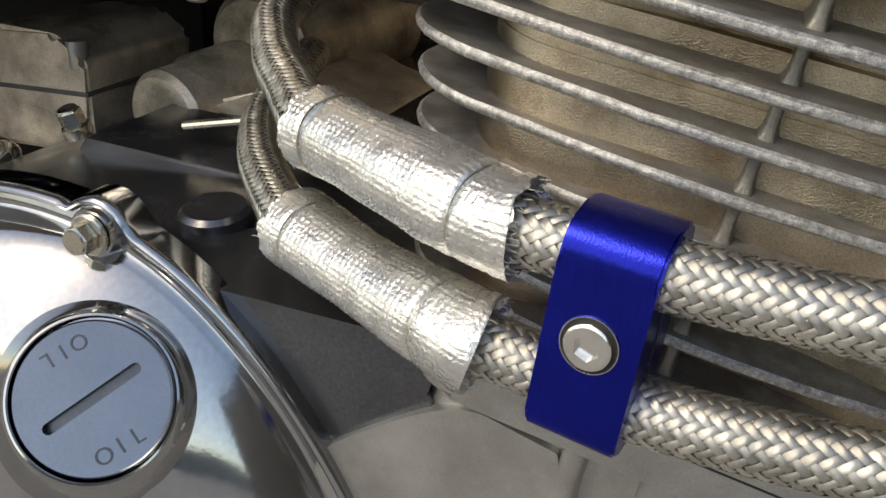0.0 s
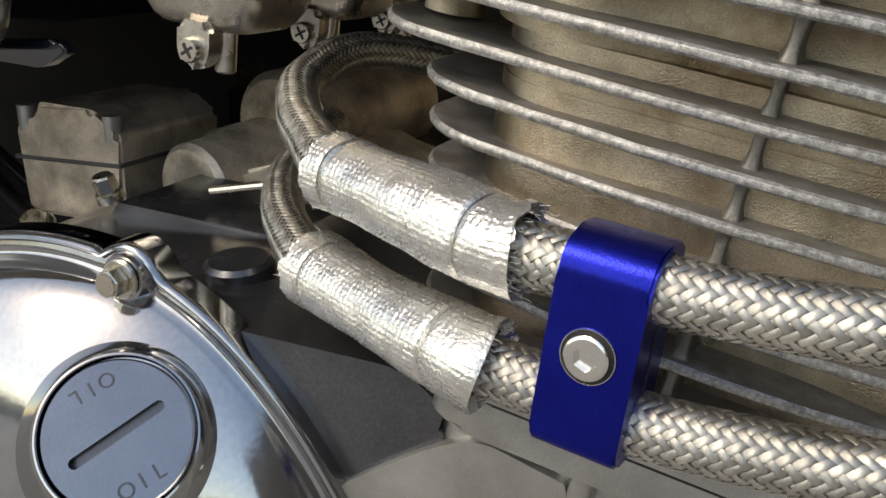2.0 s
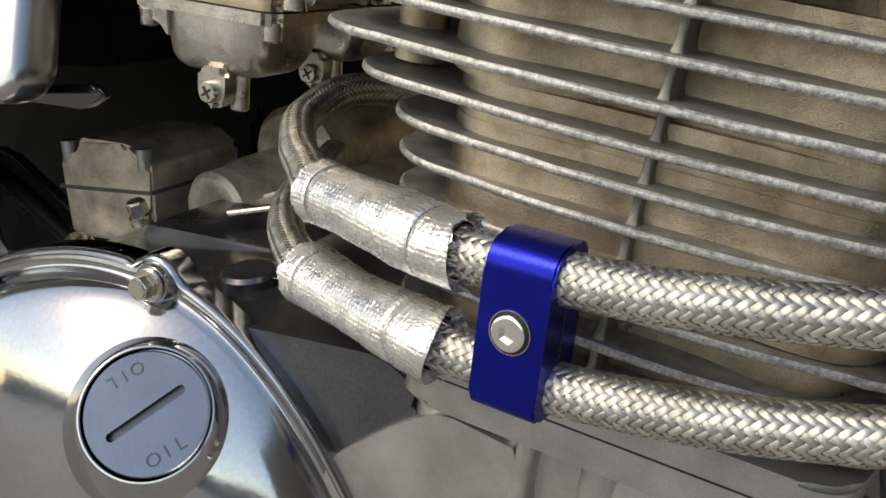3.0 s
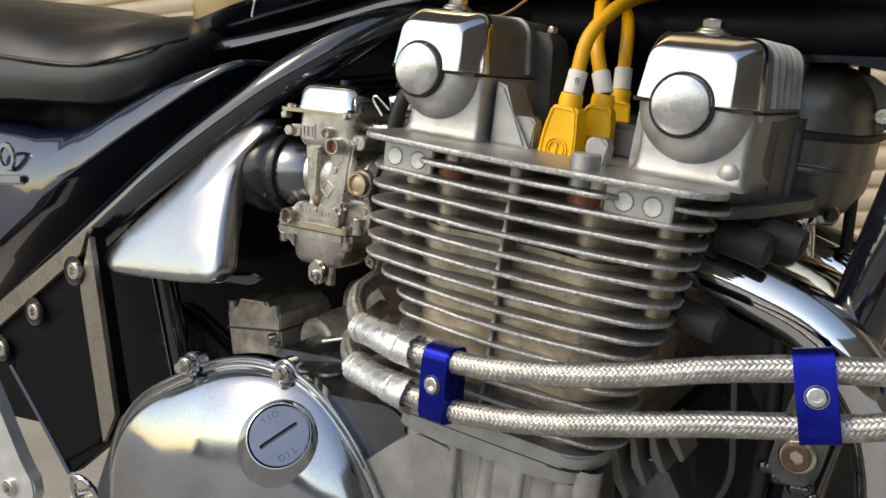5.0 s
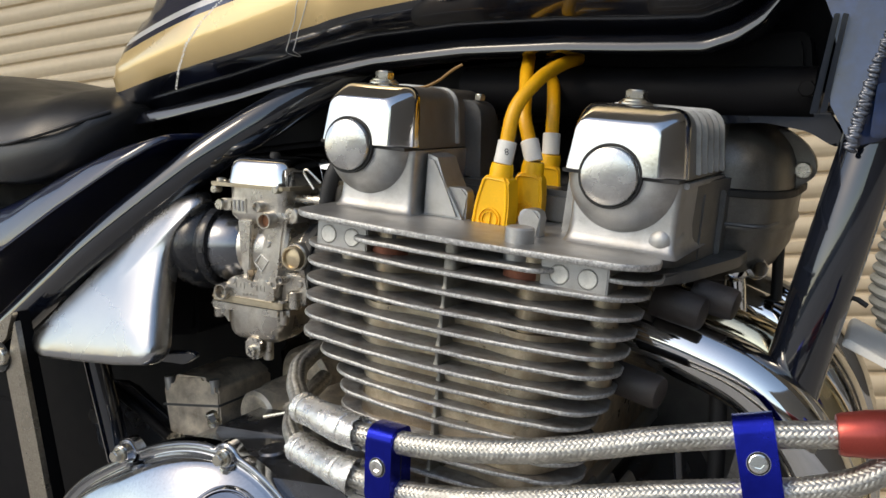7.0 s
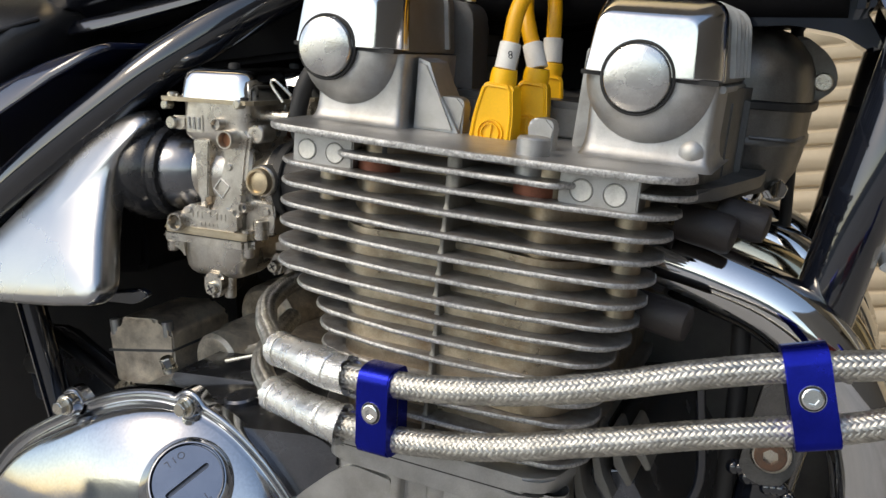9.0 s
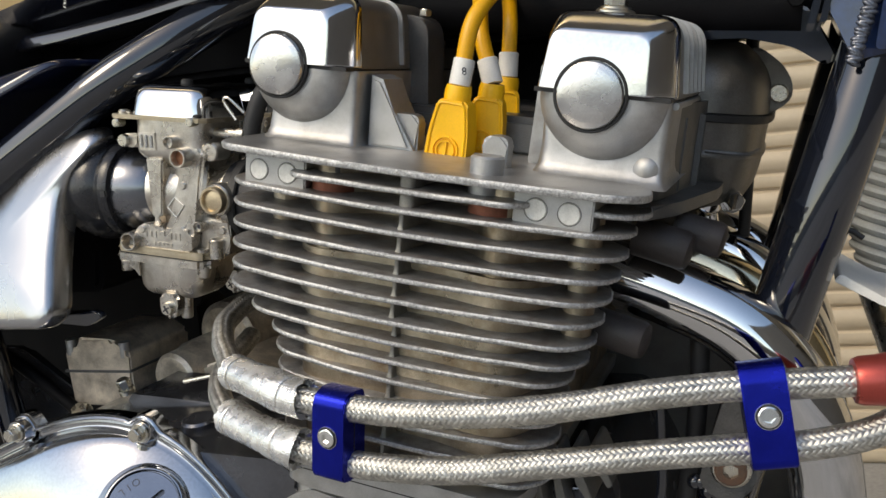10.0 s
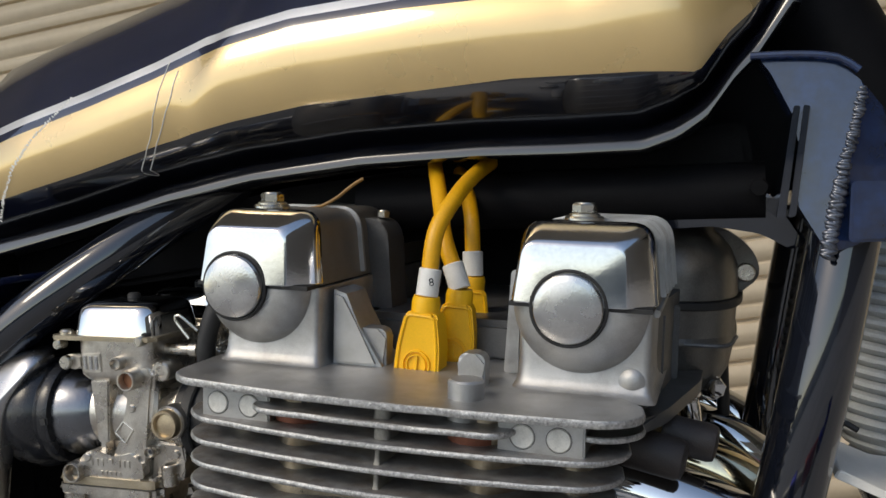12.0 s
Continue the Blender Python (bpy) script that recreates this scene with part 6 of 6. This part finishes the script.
    part("side_stand", bm, black_paint, frame_)


# black paint whose base is tinted blue for the sky it reflects
gusset_sky_tint = surf("gusset_sky_tint", (0.010, 0.024, 0.075), 0.0, 0.2, 0.25, 60, 0.1, 220, (0.02, 0.02, 0.022), 0.5, 70, coat=0.6)
weld_paint = surf("worn_weld", (0.10, 0.11, 0.135), 0.7, 0.32, 0.3, 300, 0.3, 1200, (0.02, 0.02, 0.025), 0.6, 200, coat=0.6)
mount_paint = surf("grainy_paint", (0.07, 0.07, 0.07), 0.0, 0.4, 0.2, 100, 1.0, 900)
rusty = surf("rusty_steel", (0.15, 0.10, 0.075), 0.6, 0.5, 0.3, 200, 0.4, 1500, (0.16, 0.06, 0.03), 0.8, 200)
border_paint = surf("border_metal", (0.40, 0.36, 0.30), 0.8, 0.30, 0.25, 40, 0.1, 600, SOOT, 0.5, 40)
build_frame()

# ---- parts behind the clutch cover ----


def build_rear_units():
    bm = bmesh.new()
    prism(bm, rounded([(-0.344, 0.455), (-0.283, 0.456), (-0.281, 0.499), (-0.296, 0.5095), (-0.330, 0.511), (-0.333, 0.500), (-0.346, 0.4985)], 0.003, 3), -0.36, -0.288, SIDE, 0.003)
    unit = part("oil_breather_box", bm, dull_cast, bike, "dull cast breather box on the crankcase")
    bm = bmesh.new()
    prism(bm, rounded([(-0.3468, 0.4825), (-0.2805, 0.4840), (-0.2805, 0.4860), (-0.3468, 0.4845)], 0.0006, 2), -0.362, -0.2868, SIDE, 0.0005)
    part("joint", bm, cast_dark, unit)
    for x, z in ((-0.340, 0.5025), (-0.287, 0.5015)):
        bm = bmesh.new()
        lathe(bm, [(0.0045, 0), (0.0045, 0.012), (0, 0.012)], Matrix.Translation((x, 0.292, z - 0.006)), 14)
        part("screw", bm, cast, unit)
    bm = bmesh.new()
    lathe(bm, [(0.0, 0.001), (0.012, 0.001), (0.0135, 0.0), (0.019, 0), (0.0215, 0.003), (0.0215, 0.02), (0.0235, 0.024), (0.0235, 0.12), (0, 0.12)], along((-0.252, 0.300, 0.4745), (0.15, 1, 0.05)), 36)
    lathe(bm, [(0.0, 0), (0.026, 0), (0.030, 0.004), (0.030, 0.10), (0, 0.10)], along((-0.236, 0.350, 0.494), (0.15, 1, 0.05)), 36)
    prism(bm, rounded([(-0.275, 0.455), (-0.16, 0.455), (-0.16, 0.480), (-0.20, 0.492), (-0.275, 0.47)], 0.006, 3), -0.40, -0.31, SIDE, 0.004)
    part("starter_motor", bm, dull_cast, bike, "dull cast starter motor housing")
    bm = bmesh.new()
    hex_bolt(bm, along((-0.253, 0.252, 0.482), (-0.1, -0.3, 1)), 0.0048, 0.011, 0.0058, 0.004)
    part("case_bolt", bm, steel, bike, "zinc case bolt")
    bm = bmesh.new()
    tube(bm, [(-0.210, 0.262, 0.4885), (-0.185, 0.265, 0.493), (-0.15, 0.27, 0.499)], 0.0018, 10)
    part("rod", bm, steel, bike, "bright thin steel rod")
    # added dark mass for the shade between the carburettors and the gearbox
    bm = bmesh.new()
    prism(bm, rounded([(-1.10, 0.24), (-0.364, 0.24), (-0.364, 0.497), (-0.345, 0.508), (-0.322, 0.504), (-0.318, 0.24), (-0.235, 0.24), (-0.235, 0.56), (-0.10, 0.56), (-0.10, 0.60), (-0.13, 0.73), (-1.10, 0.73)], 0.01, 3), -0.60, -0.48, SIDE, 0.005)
    part("shade_backing", bm, plastic_and_shade, bike, "added dark backing for the shade behind the carburettors")


build_rear_units()

# ---- fuel tank ----
LIP_X = [-0.395, -0.308, -0.233, -0.163, -0.098, -0.024, 0.05, 0.10, 0.143, 0.162, 0.178, 0.195, 0.208, 0.228]
LIP_Z = [0.733, 0.738, 0.745, 0.754, 0.758, 0.756, 0.749, 0.742, 0.737, 0.741, 0.749, 0.767, 0.777, 0.800]
GOLD_X = [-0.36, -0.258, -0.199, -0.14, -0.087, -0.039, 0.006, 0.083, 0.149, 0.181, 0.23]
GOLD_Z = [0.765, 0.772, 0.778, 0.786, 0.790, 0.791, 0.788, 0.783, 0.774, 0.768, 0.80]
BAND_X = [-0.36, -0.25, -0.19, -0.139, -0.10, -0.041, 0.027, 0.12, 0.23]
BAND_Z = [0.794, 0.809, 0.817, 0.825, 0.833, 0.836, 0.832, 0.822, 0.835]


def build_tank():
    bm = bmesh.new()
    xs = [-0.372 + 0.604 * i / 160 for i in range(161)]
    cols = []
    for x in xs:
        lip, g0, g1 = (float(np.interp(x, a, b)) for a, b in ((LIP_X, LIP_Z), (GOLD_X, GOLD_Z), (BAND_X, BAND_Z)))
        g0 = max(g0, lip + 0.02)
        g1 = max(g1, g0 + 0.02)
        rear = 0.03 * max(0.0, (-0.24 - x) / 0.13) ** 1.5
        nose = 0.05 * max(0.0, (x - 0.16) / 0.07) ** 2
        k0 = rear + nose
        top = 0.767 + (x + 0.372) * 1.35
        rows = [(0.335, lip - 0.003, 0), (0.302, lip - 0.0030, 0), (0.2962, lip - 0.0024, 0), (0.2945, lip - 0.0012, 0), (0.2946, lip + 0.0018, 0), (0.2958, lip + 0.0050, 0), (0.2985, lip + 0.0080, 0), (0.3025, lip + 0.0100, 0), (0.308, lip + 0.0108, 0), (0.310, lip + 0.0118, 0), (0.294 + k0 * 0.3, lip + 0.0160, 0),
                (0.2755 + k0 * 0.7, lip * 0.5 + g0 * 0.5 + 0.004, 0), (0.264 + k0, g0, 0), (0.257 + k0, g0 * 0.6 + g1 * 0.4, 1), (0.258 + k0, g0 * 0.25 + g1 * 0.75, 1), (0.262 + k0, g1, 1),
                (0.2645 + k0, g1 + 0.0055, 2), (0.2685 + k0, g1 + 0.0115, 3), (0.276 + k0, g1 + 0.022, 2), (0.292 + k0 * 0.7, g1 + 0.045, 2), (0.318 + k0 * 0.5, g1 + 0.066, 2), (0.35, g1 + 0.08, 2), (0.38, g1 + 0.085, 2)]
        col = []
        for y, z, mt in rows:
            y += 0.005 / (1 + math.exp(min(50, (x + 0.131 - (z - 0.769) * 0.585) / 0.0028))) * min(1, max(0, (z - lip - 0.009) / 0.012))
            zz = min(z, max(top, lip + 0.016))
            if z > zz:
                y = y + min(z - zz, 0.09) * 0.8
            col.append((bm.verts.new((x, y, zz)), mt))
        cols.append(col)
    for i, (a, b) in enumerate(zip(cols, cols[1:])):
        for k in range(len(a) - 1):
            q = [a[k][0], b[k][0], b[k + 1][0], a[k + 1][0]]
            mt = a[k + 1][1]
            mid = sum((v.co for v in q), Vector()) / 4
            if mt and mid.x > 0.178 + (mid.z - 0.768) * 0.93:
                mt = 0
            f = bm.faces.new(q)
            f.material_index = mt
    # the far half, plain
    mirror = {v: bm.verts.new((v.co.x, 0.76 - v.co.y, v.co.z)) for v in list(bm.verts)}
    for f in list(bm.faces):
        bm.faces.new([mirror[v] for v in reversed(f.verts)]).material_index = f.material_index
    bmesh.ops.remove_doubles(bm, verts=list(bm.verts), dist=0.00005)
    tree = bvhtree.BVHTree.FromBMesh(bm)
    tank = part("fuel_tank", bm, (black_gloss, gold_paint, navy_gloss, silver_paint), bike, "glossy black and gold fuel tank with a silver pinstripe", 50)

    def on_skin(pts, off):
        out = []
        for p in spline([(x, 0.28, z) for x, z in pts], 0.002):
            hit = tree.ray_cast(Vector((p.x, 0.05, p.z)), Vector((0, 1, 0)))[0]
            if hit:
                out.append(hit + Vector((0, -off, 0)))
        return out

    # edges of the clear film on the knee dent, and a scuffed line behind it
    bm = bmesh.new()
    tube(bm, on_skin([(-0.1256, 0.8349), (-0.1330, 0.8153), (-0.1422, 0.7957), (-0.1525, 0.7835), (-0.1625, 0.7750), (-0.1650, 0.7715), (-0.1625, 0.7705), (-0.1560, 0.7750), (-0.1410, 0.7890), (-0.1268, 0.8072), (-0.1187, 0.8267)], 0.0001), 0.00035, 6, 0.002)
    part("film_edge", bm, white_sleeve, tank, "pale edge of a clear film")
    rng = random.Random(12)
    bm = bmesh.new()
    for p in on_skin([(-0.2040, 0.8265), (-0.2095, 0.8214), (-0.2291, 0.8062), (-0.2600, 0.7790), (-0.2860, 0.7590)], 0.0001):
        for _ in range(5):
            q = p + Vector((rng.uniform(-1, 1) * 0.0009, 0, rng.uniform(-1, 1) * 0.0009))
            bmesh.ops.create_icosphere(bm, subdivisions=1, radius=1, matrix=Matrix.Translation(q) @ pose(0, 0, 0, 0, 50, 0) @ Matrix.Diagonal((rng.uniform(0.0004, 0.0012), 0.00025, rng.uniform(0.0003, 0.0006), 1)))
    tagged(part("scuff", bm, white_sleeve, tank, "chipped pale scuff on the tank"), kind="stuff")


build_tank()

# ---- seat and side panel ----


def build_seat():
    bm = bmesh.new()
    cols = []
    for i in range(28):
        f = i / 27
        x = -0.80 + 0.456 * f
        top = float(np.interp(x, [-0.80, -0.60, -0.536, -0.505, -0.486, -0.44, -0.405, -0.365, -0.344], [0.84, 0.806, 0.790, 0.780, 0.773, 0.771, 0.775, 0.769, 0.756]))
        low = float(np.interp(x, [-0.80, -0.534, -0.43, -0.384, -0.362, -0.344], [0.705, 0.698, 0.689, 0.694, 0.716, 0.742]))
        out = float(np.interp(x, [-0.80, -0.50, -0.40, -0.362, -0.344], [0.20, 0.213, 0.224, 0.248, 0.285]))
        h = top - low
        rows = [(0.38, low), (out + 0.03, low), (out + 0.006, low + 0.05 * h), (out, low + 0.25 * h), (out + 0.003, low + 0.42 * h), (out + 0.012, low + 0.62 * h), (out + 0.030, low + 0.80 * h), (out + 0.058, low + 0.93 * h), (out + 0.10, top), (0.38, top + 0.002)]
        cols.append([bm.verts.new((x, y, z)) for y, z in rows] + [bm.verts.new((x, 0.76 - y, z)) for y, z in rows[-2:0:-1]])
    n = len(cols[0])
    for a, b in zip(cols, cols[1:]):
        for k in range(n):
            bm.faces.new((a[k], a[(k + 1) % n], b[(k + 1) % n], b[k]))
    bm.faces.new(cols[0])
    bm.faces.new(cols[-1][::-1])
    # dark block added as the shade in the gap between seat and side panel
    fill = bmesh.new()
    prism(fill, rounded([(-0.80, 0.56), (-0.46, 0.62), (-0.40, 0.66), (-0.37, 0.715), (-0.40, 0.735), (-0.80, 0.74)], 0.01, 3), -0.46, -0.285, SIDE, 0.004)
    part("under_seat_shade", fill, plastic_and_shade, bike, "added dark block for the shade under the seat")
    seat = part("seat", bm, leather, bike, "smooth black leather seat", 60)
    bm = bmesh.new()
    tube(bm, [(-0.80, 0.204, 0.770), (-0.60, 0.2125, 0.750), (-0.50, 0.2155, 0.735), (-0.44, 0.2225, 0.7265), (-0.40, 0.2265, 0.729), (-0.37, 0.2455, 0.737), (-0.352, 0.272, 0.746)], 0.0018, 8)
    part("piping", bm, leather, seat)
    bm = bmesh.new()
    o = [(-0.72, 0.700), (-0.566, 0.680), (-0.513, 0.672), (-0.453, 0.672), (-0.4094, 0.6836), (-0.3613, 0.7004), (-0.31, 0.7146), (-0.2686, 0.7203), (-0.2654, 0.7156), (-0.313, 0.6949), (-0.3747, 0.6647), (-0.4425, 0.6337), (-0.4921, 0.5985), (-0.5972, 0.5433), (-0.72, 0.475)]
    cx, cz = -0.50, 0.60
    rings = []
    for f, y in ((1.0, 0.30), (1.0, 0.240), (0.985, 0.232), (0.95, 0.225), (0.85, 0.216), (0.6, 0.207), (0.3, 0.203)):
        rings.append([bm.verts.new((cx + (x - cx) * f, y + 0.08 * max(0, cx + (x - cx) * f + 0.45), cz + (z - cz) * f)) for x, z in rounded(o, 0.008, 3)])
    m = len(rings[0])
    for a, b in zip(rings, rings[1:]):
        for k in range(m):
            bm.faces.new((a[k], a[(k + 1) % m], b[(k + 1) % m], b[k]))
    bm.faces.new(rings[-1])
    panel = part("side_panel", bm, navy_gloss, bike, "glossy dark blue side panel with a chrome emblem", 60)
    bm = bmesh.new()
    lathe(bm, [(0.0085, 0), (0.0135, 0), (0.013, 0.0025), (0.009, 0.0025), (0.0085, 0)], SIDE @ Matrix.Translation((-0.528, 0.648, -0.203)), 28)
    part("emblem_ring", bm, chrome, panel, "raised chrome emblem")
    bm = bmesh.new()
    box(bm, (-0.58, 0.622, -0.2035), (-0.505, 0.6315, -0.1995), SIDE @ pose(0, 0, 0, 0, 0, 0), 0.002)
    part("emblem_bar", bm, chrome, panel)


build_seat()

# ---- front fork gaiter beside the frame ----


def build_gaiter():
    base, d = Vector((0.252, 0.385, 0.530)), Vector((0.26, 0.0, 1.0)).normalized()
    bm = bmesh.new()
    prof = []
    for i in range(24):
        h = i * 0.0074
        taper = 0.036 - 0.016 * max(0.0, 1 - i / 5) ** 2
        prof += [(taper - 0.0042, h), (taper - 0.001, h + 0.0018), (taper, h + 0.0037), (taper - 0.001, h + 0.0057)]
    lathe(bm, [(0, 0)] + prof + [(0, 24 * 0.0074)], along(base, d), 40)
    fork = part("fork_gaiter", bm, gaiter, bike, "grey ribbed rubber fork gaiter")
    bm = bmesh.new()
    lathe(bm, [(0.0, -0.42), (0.024, -0.42), (0.024, -0.001), (0, -0.001)], along(base + Vector((0, 0, 0.01)), (-0.30, 0, 1)), 28)
    part("fork_leg", bm, satin, fork)
    bm = bmesh.new()
    prism(bm, rounded([(0.2150, 0.553), (0.2185, 0.557), (0.240, 0.544), (0.270, 0.538), (0.270, 0.534), (0.239, 0.5395)], 0.002, 3), -0.350, -0.283, SIDE, 0.001)
    part("white_bracket", bm, white_sleeve, fork, "pale painted bracket")
    bm = bmesh.new()
    tube(bm, [(0.215, 0.29, 0.567), (0.214, 0.288, 0.577), (0.221, 0.286, 0.582), (0.23, 0.286, 0.576)], 0.0016, 8)
    part("cable", bm, rubber, fork)


build_gaiter()

# added dark block that stands in for the shade in front of the crankcase
bm = bmesh.new()
prism(bm, rounded([(0.05, 0.22), (0.05, 0.555), (0.115, 0.560), (0.165, 0.530), (0.205, 0.46), (0.21, 0.22)], 0.01, 3), -0.47, -0.43, SIDE, 0.004)
part("front_shade_block", bm, cast_dark, bike, "added dark block for the shade in front of the crankcase")

# added dark block that stands in for the shade round the steering head
bm = bmesh.new()
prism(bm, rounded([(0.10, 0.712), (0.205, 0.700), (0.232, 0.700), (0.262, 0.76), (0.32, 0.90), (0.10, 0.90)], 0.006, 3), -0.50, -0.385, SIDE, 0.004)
part("head_shade_block", bm, plastic_and_shade, bike, "added dark block for the shade under the tank")

# wires under the tank
bm = bmesh.new()
tube(bm, [(-0.070, 0.272, 0.734), (-0.055, 0.27, 0.733), (-0.042, 0.27, 0.7325), (-0.029, 0.27, 0.7365), (-0.021, 0.27, 0.741), (-0.013, 0.272, 0.7445)], 0.0010, 8)
part("wire", bm, surf("yellow_wire", (0.26, 0.14, 0.04), 0, 0.5), bike, "thin yellowish wire")
bm = bmesh.new()
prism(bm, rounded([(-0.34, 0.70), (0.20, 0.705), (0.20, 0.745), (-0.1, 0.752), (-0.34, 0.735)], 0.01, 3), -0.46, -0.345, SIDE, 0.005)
# added lower block, a dark backing for the shade between the cam covers
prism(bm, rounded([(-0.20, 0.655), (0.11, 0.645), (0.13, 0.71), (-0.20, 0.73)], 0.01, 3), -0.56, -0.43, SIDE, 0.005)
part("tank_tunnel", bm, plastic_and_shade, bike, "dark underside of the tank, with an added block of shade")

# the bike leans on its stand, away from the open side
bike.matrix_basis = LEAN_M
